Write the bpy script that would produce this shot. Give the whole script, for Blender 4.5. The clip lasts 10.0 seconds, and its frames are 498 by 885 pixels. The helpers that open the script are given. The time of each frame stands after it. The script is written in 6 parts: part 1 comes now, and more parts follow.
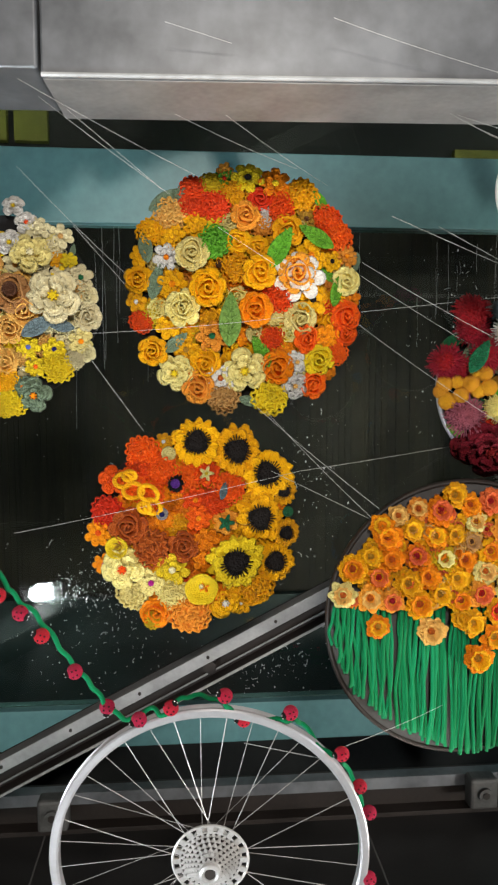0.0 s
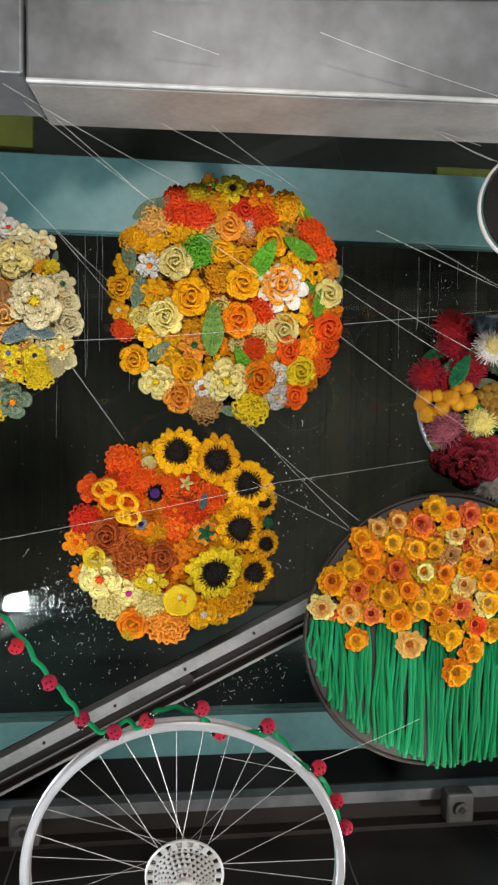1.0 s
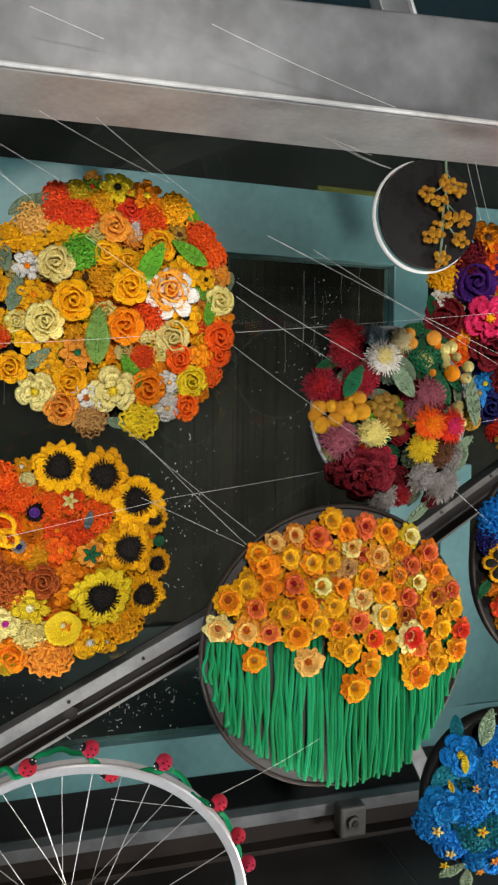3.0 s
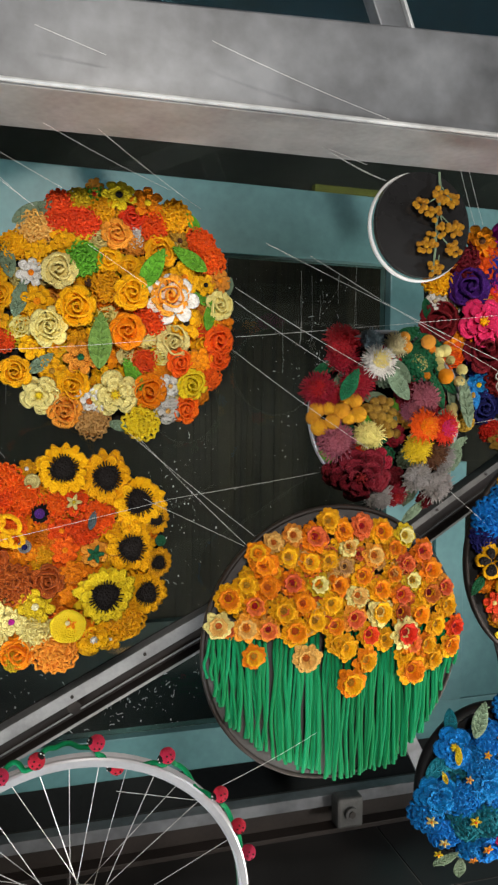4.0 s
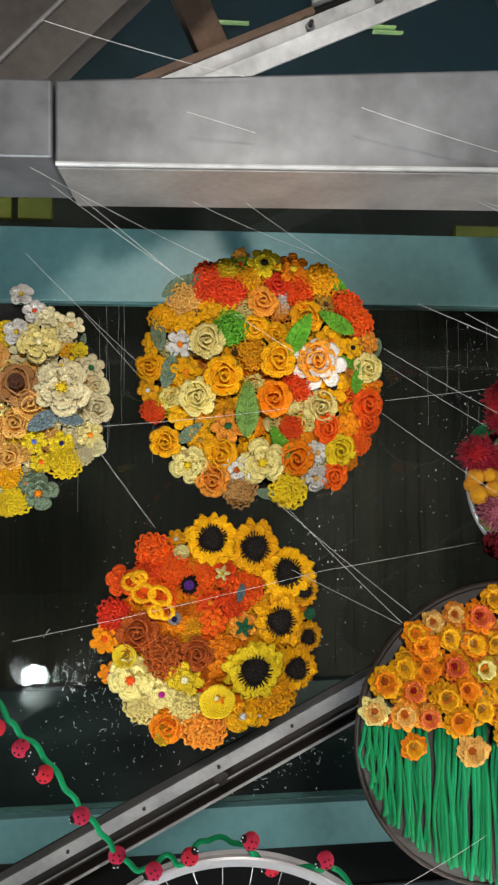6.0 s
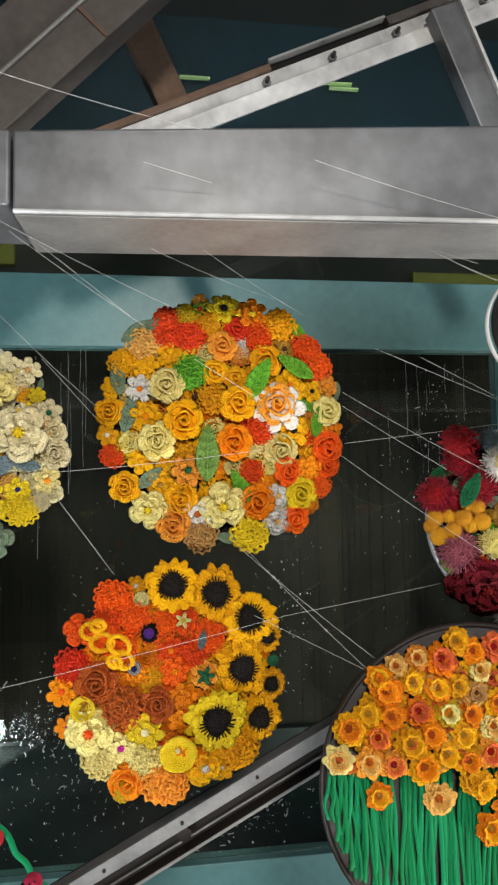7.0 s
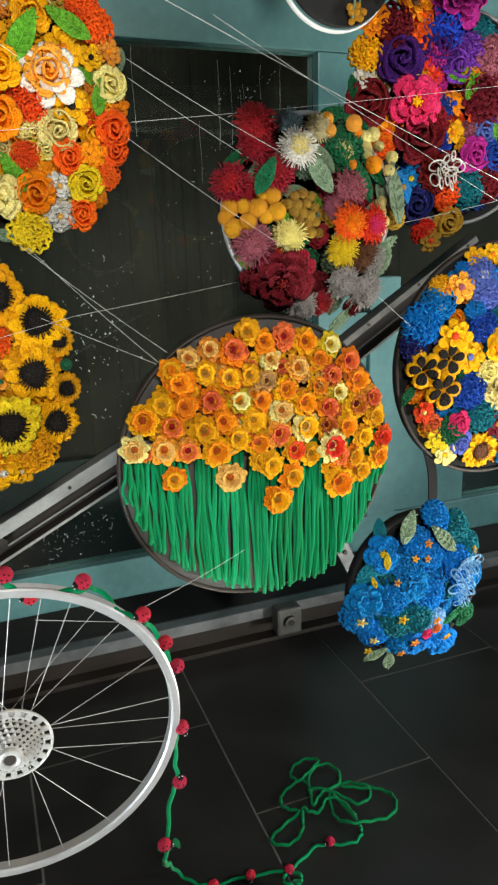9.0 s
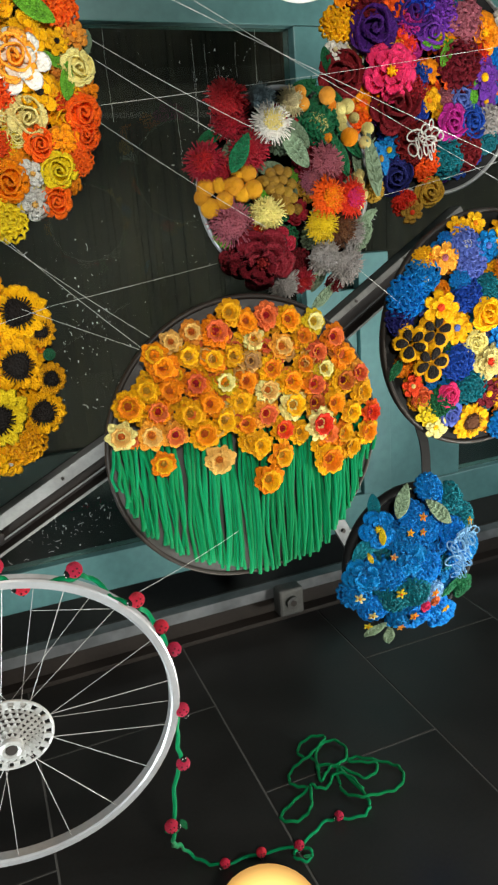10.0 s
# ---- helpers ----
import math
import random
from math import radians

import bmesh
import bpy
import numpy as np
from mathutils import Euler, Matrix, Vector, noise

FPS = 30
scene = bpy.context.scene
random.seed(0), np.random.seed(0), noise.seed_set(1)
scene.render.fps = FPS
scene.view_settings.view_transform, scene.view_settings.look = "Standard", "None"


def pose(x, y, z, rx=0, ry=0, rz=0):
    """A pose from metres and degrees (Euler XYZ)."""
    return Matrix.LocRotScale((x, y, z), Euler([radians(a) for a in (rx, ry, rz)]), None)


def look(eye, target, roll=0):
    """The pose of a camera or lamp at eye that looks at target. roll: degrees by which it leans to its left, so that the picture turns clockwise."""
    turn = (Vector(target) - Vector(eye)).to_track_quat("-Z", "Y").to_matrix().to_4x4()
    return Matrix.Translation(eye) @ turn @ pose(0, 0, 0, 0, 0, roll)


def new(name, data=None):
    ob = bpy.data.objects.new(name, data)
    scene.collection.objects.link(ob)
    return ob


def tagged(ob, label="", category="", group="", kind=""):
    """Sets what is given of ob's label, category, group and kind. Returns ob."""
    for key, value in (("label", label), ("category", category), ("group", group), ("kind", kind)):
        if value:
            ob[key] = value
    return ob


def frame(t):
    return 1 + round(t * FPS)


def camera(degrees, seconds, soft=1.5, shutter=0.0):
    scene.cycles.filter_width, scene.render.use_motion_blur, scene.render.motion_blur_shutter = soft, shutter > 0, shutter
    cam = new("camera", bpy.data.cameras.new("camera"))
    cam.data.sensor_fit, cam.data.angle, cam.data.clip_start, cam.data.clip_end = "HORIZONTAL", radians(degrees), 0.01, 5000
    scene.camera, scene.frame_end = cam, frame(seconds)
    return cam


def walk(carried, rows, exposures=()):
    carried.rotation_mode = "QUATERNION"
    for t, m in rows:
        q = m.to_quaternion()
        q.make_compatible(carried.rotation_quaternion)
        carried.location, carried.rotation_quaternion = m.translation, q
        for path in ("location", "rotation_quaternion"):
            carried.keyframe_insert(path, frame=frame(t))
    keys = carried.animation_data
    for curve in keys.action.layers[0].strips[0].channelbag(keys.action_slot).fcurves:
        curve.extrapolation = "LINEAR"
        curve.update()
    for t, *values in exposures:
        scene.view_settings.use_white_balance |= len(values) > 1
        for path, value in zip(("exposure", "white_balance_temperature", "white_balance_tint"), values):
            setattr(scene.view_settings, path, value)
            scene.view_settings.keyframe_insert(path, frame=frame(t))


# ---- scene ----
cam = camera(38.8, 10.0, soft=2.4)
PATH = [
    (0.0, 0.0000, 0.0000, 1.6800, 85.334, 0.084, -4.899),
    (0.5, 0.0091, 0.0076, 1.6767, 85.744, -0.221, -6.523),
    (1.0, -0.0004, 0.0050, 1.6783, 86.226, -0.874, -6.406),
    (1.5, 0.0023, 0.0235, 1.6749, 86.348, -1.325, -7.706),
    (2.0, 0.0032, 0.0524, 1.6729, 87.222, -2.187, -8.934),
    (2.5, 0.0057, 0.0939, 1.6577, 89.319, -1.665, -14.162),
    (2.7, 0.0021, 0.0985, 1.6599, 88.789, -1.465, -15.619),
    (3.8, -0.0276, 0.0306, 1.6835, 86.228, 0.704, -15.114),
    (4.0, -0.0228, 0.0491, 1.6868, 87.155, -0.645, -16.172),
    (4.5, -0.0138, 0.0902, 1.6861, 89.239, -0.265, -16.765),
    (5.0, -0.0194, 0.1046, 1.6875, 89.203, -0.633, -14.415),
    (5.5, -0.0414, 0.1039, 1.7211, 90.800, 0.094, -7.879),
    (5.7, -0.0456, 0.1079, 1.7438, 89.866, 0.245, -5.027),
    (7.0, -0.0306, 0.1117, 1.7507, 93.799, 0.954, -8.060),
    (7.5, -0.0171, 0.1029, 1.7329, 90.252, 1.060, -9.409),
    (8.0, 0.0079, 0.1040, 1.6955, 87.764, 0.435, -16.321),
    (8.5, 0.0369, 0.1176, 1.6393, 80.435, 0.506, -20.479),
    (9.0, 0.0681, 0.1433, 1.6157, 74.096, 1.573, -21.189),
    (9.5, 0.0898, 0.1342, 1.6090, 73.396, 1.662, -22.989),
    (10.0, 0.0920, 0.1363, 1.6053, 72.839, 4.232, -21.968),
]
EXPOSURES = ((0.0, 0.0, 6500, 10), (7.6, 0.0, 6500, 10), (8.5, 0.12, 6500, 6), (9.2, 0.2, 6500, 3), (10.0, 0.2, 6500, 3))
walk(cam, [(t, pose(x, y, z, rx, ry, rz)) for t, x, y, z, rx, ry, rz in PATH], EXPOSURES)

# ---- world and light ----
world = bpy.data.worlds.new("night")
scene.world = world
world.use_nodes = True
world.node_tree.nodes["Background"].inputs["Color"].default_value = (0.02, 0.05, 0.06, 1)
world.node_tree.nodes["Background"].inputs["Strength"].default_value = 0.25


def area_lamp(name, eye, target, size, watts, colour):
    data = bpy.data.lights.new(name, "AREA")
    data.shape, data.size, data.energy, data.color = "DISK", size, watts, colour
    ob = new(name, data)
    ob.matrix_world = look(eye, target)
    return ob


def spot_lamp(name, eye, target, watts, degrees, radius, colour):
    data = bpy.data.lights.new(name, "SPOT")
    data.energy, data.spot_size, data.spot_blend = watts, radians(degrees), 0.6
    data.shadow_soft_size, data.color = radius, colour
    ob = new(name, data)
    ob.matrix_world = look(eye, target)
    return ob


WARM, COOL = (1.0, 0.93, 0.84), (0.92, 0.97, 1.0)
# Two unseen area lamps, added as frontal key and right-hand fill.
area_lamp("shop_light", (0.1, -2.0, 3.05), (0.45, 1.7, 1.6), 0.4, 84, WARM)
area_lamp("shop_light", (5.0, -1.5, 2.6), (1.0, 1.7, 1.5), 0.5, 64, COOL)
spot_lamp("spotlight_beam", (0.485, 1.29, 0.12), (0.45, 1.44, 2.2), 40, 46, 0.05, WARM)
spot_lamp("spotlight_beam", (-1.17, 0.28, 0.12), (0.1, 1.5, 2.1), 180, 86, 0.16, COOL)
spot_lamp("spotlight_beam", (2.08, 0.62, 0.12), (0.7, 1.5, 2.1), 170, 140, 0.16, WARM)

# ---- materials ----
def material(name):
    m = bpy.data.materials.new(name)
    m.use_nodes = True
    return m, m.node_tree, m.node_tree.nodes["Principled BSDF"]


def surface(name, colour, rough=0.6, metal=0.0, spread=0.25, scale=6.0, grain=60.0, bump=0.2, depth=0.002, stretch=(1, 1, 1), specular=0.5):
    """A surface with stains at one scale and grain at another."""
    m, t, p = material(name)
    coords = t.nodes.new("ShaderNodeTexCoord")
    mapping = t.nodes.new("ShaderNodeMapping")
    mapping.inputs["Scale"].default_value = stretch
    t.links.new(coords.outputs["Object"], mapping.inputs["Vector"])
    big, small = t.nodes.new("ShaderNodeTexNoise"), t.nodes.new("ShaderNodeTexNoise")
    big.inputs["Scale"].default_value, big.inputs["Detail"].default_value = scale, 5
    small.inputs["Scale"].default_value, small.inputs["Detail"].default_value = grain, 4
    for n in (big, small):
        t.links.new(mapping.outputs["Vector"], n.inputs["Vector"])
    ramp = t.nodes.new("ShaderNodeValToRGB")
    ramp.color_ramp.elements[0].position, ramp.color_ramp.elements[1].position = 0.3, 0.72
    ramp.color_ramp.elements[0].color = (*[c * (1 - spread) for c in colour], 1)
    ramp.color_ramp.elements[1].color = (*[min(1, c * (1 + spread)) for c in colour], 1)
    mix = t.nodes.new("ShaderNodeMath")
    mix.operation = "MULTIPLY_ADD"
    mix.inputs[1].default_value = 0.35
    t.links.new(small.outputs["Fac"], mix.inputs[0])
    scaled = t.nodes.new("ShaderNodeMath")
    scaled.operation = "MULTIPLY_ADD"
    scaled.inputs[1].default_value, scaled.inputs[2].default_value = 0.8, -0.07
    t.links.new(big.outputs["Fac"], scaled.inputs[0])
    t.links.new(scaled.outputs["Value"], mix.inputs[2])
    t.links.new(mix.outputs["Value"], ramp.inputs["Fac"])
    t.links.new(ramp.outputs["Color"], p.inputs["Base Color"])
    rr = t.nodes.new("ShaderNodeMapRange")
    rr.inputs["To Min"].default_value, rr.inputs["To Max"].default_value = max(0.02, rough - 0.14), min(1, rough + 0.14)
    t.links.new(big.outputs["Fac"], rr.inputs["Value"])
    t.links.new(rr.outputs["Result"], p.inputs["Roughness"])
    b = t.nodes.new("ShaderNodeBump")
    b.inputs["Strength"].default_value, b.inputs["Distance"].default_value = bump, depth
    t.links.new(small.outputs["Fac"], b.inputs["Height"])
    t.links.new(b.outputs["Normal"], p.inputs["Normal"])
    p.inputs["Metallic"].default_value = metal
    p.inputs["Specular IOR Level"].default_value = specular
    return m


YARNS = {}


def yarn(name, colour, fuzz=0.05):
    """Crochet yarn: small stitches in relief, each piece a little lighter or darker than the next."""
    if name in YARNS:
        return YARNS[name]
    m, t, p = material("yarn_" + name)
    coords, info = t.nodes.new("ShaderNodeTexCoord"), t.nodes.new("ShaderNodeObjectInfo")
    cells, noise_node = t.nodes.new("ShaderNodeTexVoronoi"), t.nodes.new("ShaderNodeTexNoise")
    cells.inputs["Scale"].default_value, noise_node.inputs["Scale"].default_value = 12.0, 2.2
    for n in (cells, noise_node):
        t.links.new(coords.outputs["Object"], n.inputs["Vector"])
    hsv = t.nodes.new("ShaderNodeHueSaturation")
    hsv.inputs["Color"].default_value = (*colour, 1)
    hue, value = t.nodes.new("ShaderNodeMapRange"), t.nodes.new("ShaderNodeMapRange")
    hue.inputs["To Min"].default_value, hue.inputs["To Max"].default_value = 0.494, 0.507
    value.inputs["To Min"].default_value, value.inputs["To Max"].default_value = 0.7, 1.28
    add = t.nodes.new("ShaderNodeMath")
    add.operation = "MULTIPLY_ADD"
    add.inputs[1].default_value = 0.5
    half = t.nodes.new("ShaderNodeMath")
    half.operation = "MULTIPLY"
    half.inputs[1].default_value = 0.5
    t.links.new(info.outputs["Random"], half.inputs[0])
    t.links.new(noise_node.outputs["Fac"], add.inputs[0])
    t.links.new(half.outputs["Value"], add.inputs[2])
    t.links.new(add.outputs["Value"], value.inputs["Value"])
    t.links.new(info.outputs["Random"], hue.inputs["Value"])
    t.links.new(hue.outputs["Result"], hsv.inputs["Hue"])
    t.links.new(value.outputs["Result"], hsv.inputs["Value"])
    t.links.new(hsv.outputs["Color"], p.inputs["Base Color"])
    bump = t.nodes.new("ShaderNodeBump")
    bump.inputs["Strength"].default_value, bump.inputs["Distance"].default_value = 0.9, 0.004
    bump.invert = True
    t.links.new(cells.outputs["Distance"], bump.inputs["Height"])
    t.links.new(bump.outputs["Normal"], p.inputs["Normal"])
    p.inputs["Roughness"].default_value = 0.9
    p.inputs["Specular IOR Level"].default_value = 0.15
    p.inputs["Sheen Weight"].default_value = fuzz
    p.inputs["Sheen Roughness"].default_value = 0.5
    YARNS[name] = m
    return m


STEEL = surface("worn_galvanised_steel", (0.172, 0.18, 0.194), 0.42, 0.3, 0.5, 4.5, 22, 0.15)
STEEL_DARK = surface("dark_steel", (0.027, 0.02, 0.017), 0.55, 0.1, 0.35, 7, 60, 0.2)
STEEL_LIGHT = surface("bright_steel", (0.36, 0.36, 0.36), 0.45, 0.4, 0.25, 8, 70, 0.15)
RUST = surface("rusty_brown_steel", (0.14, 0.088, 0.06), 0.75, 0.1, 0.4, 9, 60, 0.3)
TEAL = surface("teal_painted_steel", (0.128, 0.29, 0.305), 0.38, 0.0, 0.22, 2.5, 30, 0.08, specular=0.5)
TILE = surface("charcoal_floor_tile", (0.024, 0.0225, 0.022), 0.36, 0.0, 0.3, 4, 90, 0.12, 0.001)
GROUT = surface("grey_grout", (0.16, 0.155, 0.15), 0.9, 0.0, 0.2, 8, 90, 0.2)
DARK_WALL = surface("dark_wall", (0.02, 0.024, 0.024), 0.8, 0.0, 0.3, 2, 40, 0.1)
OUTSIDE = surface("dark_timber_outside", (0.0155, 0.0125, 0.0075), 0.8, 0.0, 0.95, 5, 30, 0.2, stretch=(8, 8, 0.2))
BOARD = surface("black_board", (0.016, 0.0155, 0.016), 0.8, 0.0, 0.25, 8, 120, 0.1, specular=0.15)
BOARD_GLOSS = surface("black_lacquered_panel", (0.014, 0.0135, 0.014), 0.28, 0.0, 0.25, 8, 120, 0.04, specular=0.4)
BOARD_GREY = surface("grey_felt_board", (0.085, 0.08, 0.08), 0.85, 0.0, 0.2, 8, 150, 0.15)
ALLOY = surface("brushed_alloy_rim", (0.47, 0.47, 0.49), 0.35, 0.35, 0.12, 10, 120, 0.05)
CASSETTE = surface("dull_cassette_steel", (0.62, 0.61, 0.6), 0.42, 0.4, 0.25, 20, 200, 0.1)
SPOKE = surface("bright_spoke_steel", (0.52, 0.51, 0.5), 0.45, 0.5, 0.1, 20, 200, 0.02)
NYLON = surface("clear_nylon", (0.8, 0.8, 0.78), 0.25, 0.0, 0.1, 20, 100, 0.0)
BLACK_RUBBER = surface("black_rubber", (0.008, 0.008, 0.0085), 0.6, 0.0, 0.2, 20, 100, 0.05, specular=0.2)
CEILING_PAINT = surface("grey_ceiling", (0.035, 0.04, 0.045), 0.8, 0.0, 0.15, 3, 40, 0.1)


def glass_material():
    m, t, p = material("wet_glass")
    p.inputs["Base Color"].default_value = (0.5, 0.55, 0.5, 1)
    p.inputs["Specular IOR Level"].default_value = 0.35
    p.inputs["Transmission Weight"].default_value = 1.0
    p.inputs["Roughness"].default_value = 0.015
    p.inputs["IOR"].default_value = 1.45
    coords, mapping, n = t.nodes.new("ShaderNodeTexCoord"), t.nodes.new("ShaderNodeMapping"), t.nodes.new("ShaderNodeTexNoise")
    mapping.inputs["Scale"].default_value = (1, 1, 0.12)
    n.inputs["Scale"].default_value, n.inputs["Detail"].default_value = 14, 3
    t.links.new(coords.outputs["Object"], mapping.inputs["Vector"])
    t.links.new(mapping.outputs["Vector"], n.inputs["Vector"])
    # ripples of running water, strongest in one patch low on the glass
    ripple, rmap = t.nodes.new("ShaderNodeTexNoise"), t.nodes.new("ShaderNodeMapping")
    rmap.inputs["Scale"].default_value = (1, 1, 0.35)
    ripple.inputs["Scale"].default_value, ripple.inputs["Detail"].default_value, ripple.inputs["Distortion"].default_value = 36, 1, 2.2
    t.links.new(coords.outputs["Object"], rmap.inputs["Vector"])
    t.links.new(rmap.outputs["Vector"], ripple.inputs["Vector"])
    far = t.nodes.new("ShaderNodeVectorMath")
    far.operation = "DISTANCE"
    far.inputs[1].default_value = (-0.26, 0.02, 0.78)
    t.links.new(coords.outputs["Object"], far.inputs[0])
    fall = t.nodes.new("ShaderNodeMapRange")
    fall.inputs["From Min"].default_value, fall.inputs["From Max"].default_value = 0.12, 0.36
    fall.inputs["To Min"].default_value, fall.inputs["To Max"].default_value = 1.0, 0.02
    t.links.new(far.outputs["Value"], fall.inputs["Value"])
    wavy = t.nodes.new("ShaderNodeMath")
    wavy.operation = "MULTIPLY"
    t.links.new(ripple.outputs["Fac"], wavy.inputs[0])
    t.links.new(fall.outputs["Result"], wavy.inputs[1])
    first = t.nodes.new("ShaderNodeBump")
    first.inputs["Strength"].default_value, first.inputs["Distance"].default_value = 1.0, 0.0013
    t.links.new(wavy.outputs["Value"], first.inputs["Height"])
    b = t.nodes.new("ShaderNodeBump")
    b.inputs["Strength"].default_value, b.inputs["Distance"].default_value = 0.03, 0.01
    t.links.new(n.outputs["Fac"], b.inputs["Height"])
    t.links.new(first.outputs["Normal"], b.inputs["Normal"])
    t.links.new(b.outputs["Normal"], p.inputs["Normal"])
    return m


GLASS = glass_material()


def glow(name, colour, strength):
    m, t, p = material(name)
    p.inputs["Base Color"].default_value = (*colour, 1)
    p.inputs["Emission Color"].default_value = (*colour, 1)
    p.inputs["Emission Strength"].default_value = strength
    return m

# ---- building blocks ----
def mesh_of(bm, name, smooth=False):
    me = bpy.data.meshes.new(name)
    bm.to_mesh(me)
    bm.free()
    if smooth:
        for p in me.polygons:
            p.use_smooth = True
    return me


def part(name, data, mat, parent=None, label="", at=None, smooth=False):
    """One mesh object, under a thing or a part."""
    me = mesh_of(data, name, smooth) if isinstance(data, bmesh.types.BMesh) else data
    ob = new(name, me)
    if not me.materials:
        me.materials.append(mat)
    elif me.materials[0] != mat:
        ob.material_slots[0].link = "OBJECT"
        ob.material_slots[0].material = mat
    ob.parent = parent
    if at is not None:
        ob.matrix_basis = at
    if label:
        ob["label"] = label
    return ob


def empty(name, at, label, category, group="", kind=""):
    ob = new(name)
    ob.matrix_basis = at
    ob.empty_display_size = 0.05
    return tagged(ob, label, category, group, kind)


def box(bm, x0, x1, y0, y1, z0, z1, bevel=0.0):
    m = Matrix.Translation(((x0 + x1) / 2, (y0 + y1) / 2, (z0 + z1) / 2)) @ Matrix.Diagonal((x1 - x0, y1 - y0, z1 - z0, 1))
    made = bmesh.ops.create_cube(bm, size=1, matrix=m)["verts"]
    if bevel:
        edges = list({e for v in made for e in v.link_edges})
        bmesh.ops.bevel(bm, geom=edges, offset=bevel, segments=2, affect="EDGES", profile=0.5)
    return bm


def boxes(*rows, bevel=0.0):
    bm = bmesh.new()
    for r in rows:
        box(bm, *r, bevel=bevel)
    return bm


def cylinder(bm, radius, depth, m, seg=24, radius2=None):
    bmesh.ops.create_cone(bm, cap_ends=True, segments=seg, radius1=radius, radius2=radius if radius2 is None else radius2, depth=depth, matrix=m)
    return bm


def ring(bm, radius, tube, seg=48, sides=8, m=Matrix(), squash=1.0):
    """A torus in the local XY plane."""
    loops = []
    for i in range(seg):
        a = 2 * math.pi * i / seg
        loops.append([bm.verts.new(m @ Vector(((radius + tube * math.cos(b)) * math.cos(a), (radius + tube * math.cos(b)) * math.sin(a), tube * squash * math.sin(b))))
                      for b in (2 * math.pi * j / sides for j in range(sides))])
    for i in range(seg):
        for j in range(sides):
            a, b = loops[i], loops[(i + 1) % seg]
            bm.faces.new((a[j], b[j], b[(j + 1) % sides], a[(j + 1) % sides]))
    return bm


def tube(bm, points, radius, sides=6):
    """A round cord along points."""
    loops = []
    for i, p in enumerate(points):
        p = Vector(p)
        way = (Vector(points[min(i + 1, len(points) - 1)]) - Vector(points[max(i - 1, 0)])).normalized()
        side = way.cross(Vector((0.3, 1, 0.2))).normalized()
        over = side.cross(way)
        loops.append([bm.verts.new(p + radius * (math.cos(b) * side + math.sin(b) * over)) for b in (2 * math.pi * j / sides for j in range(sides))])
    for a, b in zip(loops, loops[1:]):
        for j in range(sides):
            bm.faces.new((a[j], a[(j + 1) % sides], b[(j + 1) % sides], b[j]))
    bm.faces.new(loops[0][::-1])
    bm.faces.new(loops[-1])
    return bm


def smooth_line(points, steps=6):
    """A Catmull-Rom line through points."""
    pts = [Vector(p) for p in points]
    pts = [2 * pts[0] - pts[1]] + pts + [2 * pts[-1] - pts[-2]]
    out = []
    for a, b, c, d in zip(pts, pts[1:], pts[2:], pts[3:]):
        for k in range(steps):
            t = k / steps
            out.append(0.5 * (2 * b + (c - a) * t + (2 * a - 5 * b + 4 * c - d) * t * t + (3 * b - a - 3 * c + d) * t ** 3))
    return out + [pts[-2]]


# ---- setting ----
floor = empty("floor", Matrix(), "charcoal stone tile floor with pale joints", "floor", kind="structure")
part("grout_bed", boxes((-4.0, 5.5, -3.0, 2.92, -0.06, -0.003)), GROUT, floor)

wall_back = tagged(part("wall_north", boxes((-4.0, 5.5, 2.9, 2.98, -0.05, 0.165)), DARK_WALL), "dark sill wall under the teal window frame", "wall", kind="structure")
tagged(part("wall_south", boxes((-4.0, 5.5, -3.1, -3.0, 0, 4.6)), DARK_WALL), "plain dark wall behind the display", "wall", kind="structure")
tagged(part("wall_west", boxes((-4.1, -4.0, -3.1, 4.4, 0, 4.6)), DARK_WALL), "plain dark side wall", "wall", kind="structure")
tagged(part("wall_east", boxes((5.5, 5.6, -3.1, 4.4, 0, 4.6)), DARK_WALL), "plain dark side wall", "wall", kind="structure")
tagged(part("ceiling", boxes((-4.1, 5.6, -3.1, 4.4, 4.6, 4.7)), CEILING_PAINT), "plain grey ceiling high above the display", "ceiling", kind="structure")

# teal window frame and its panes
window = empty("window_1", pose(0, 2.9, 0), "large wet dark window in a teal painted steel frame", "window", kind="structure")
part("top_rail", boxes((-4.0, 5.5, -0.02, 0.08, 2.315, 2.6), bevel=0.004), TEAL, window)
part("bottom_rail", boxes((-4.0, 5.5, -0.02, 0.08, 0.17, 0.34), bevel=0.004), TEAL, window)
part("mullion", boxes((1.435, 1.60, -0.025, 0.08, 0.342, 2.313), bevel=0.004), TEAL, window)
part("mullion", boxes((1.69, 1.84, -0.025, 0.08, 0.342, 1.45), bevel=0.004), TEAL, window)
part("kick_panel", boxes((1.842, 2.24, -0.015, 0.06, 0.342, 0.95), bevel=0.004), TEAL, window)
part("filler_panel", boxes((1.602, 1.688, 0.0, 0.06, 0.342, 1.3), bevel=0.003), TEAL, window)
for x0, x1, z0, z1 in ((-4.0, 1.433, 0.342, 2.313), (1.602, 1.688, 1.302, 2.313), (1.69, 5.5, 1.452, 2.313), (1.842, 2.24, 0.952, 1.45), (2.242, 5.5, 0.342, 1.45), (-4.0, 5.5, 2.602, 4.6)):
    part("pane", boxes((x0, x1, 0.02, 0.028, z0, z1)), GLASS, window).visible_shadow = False

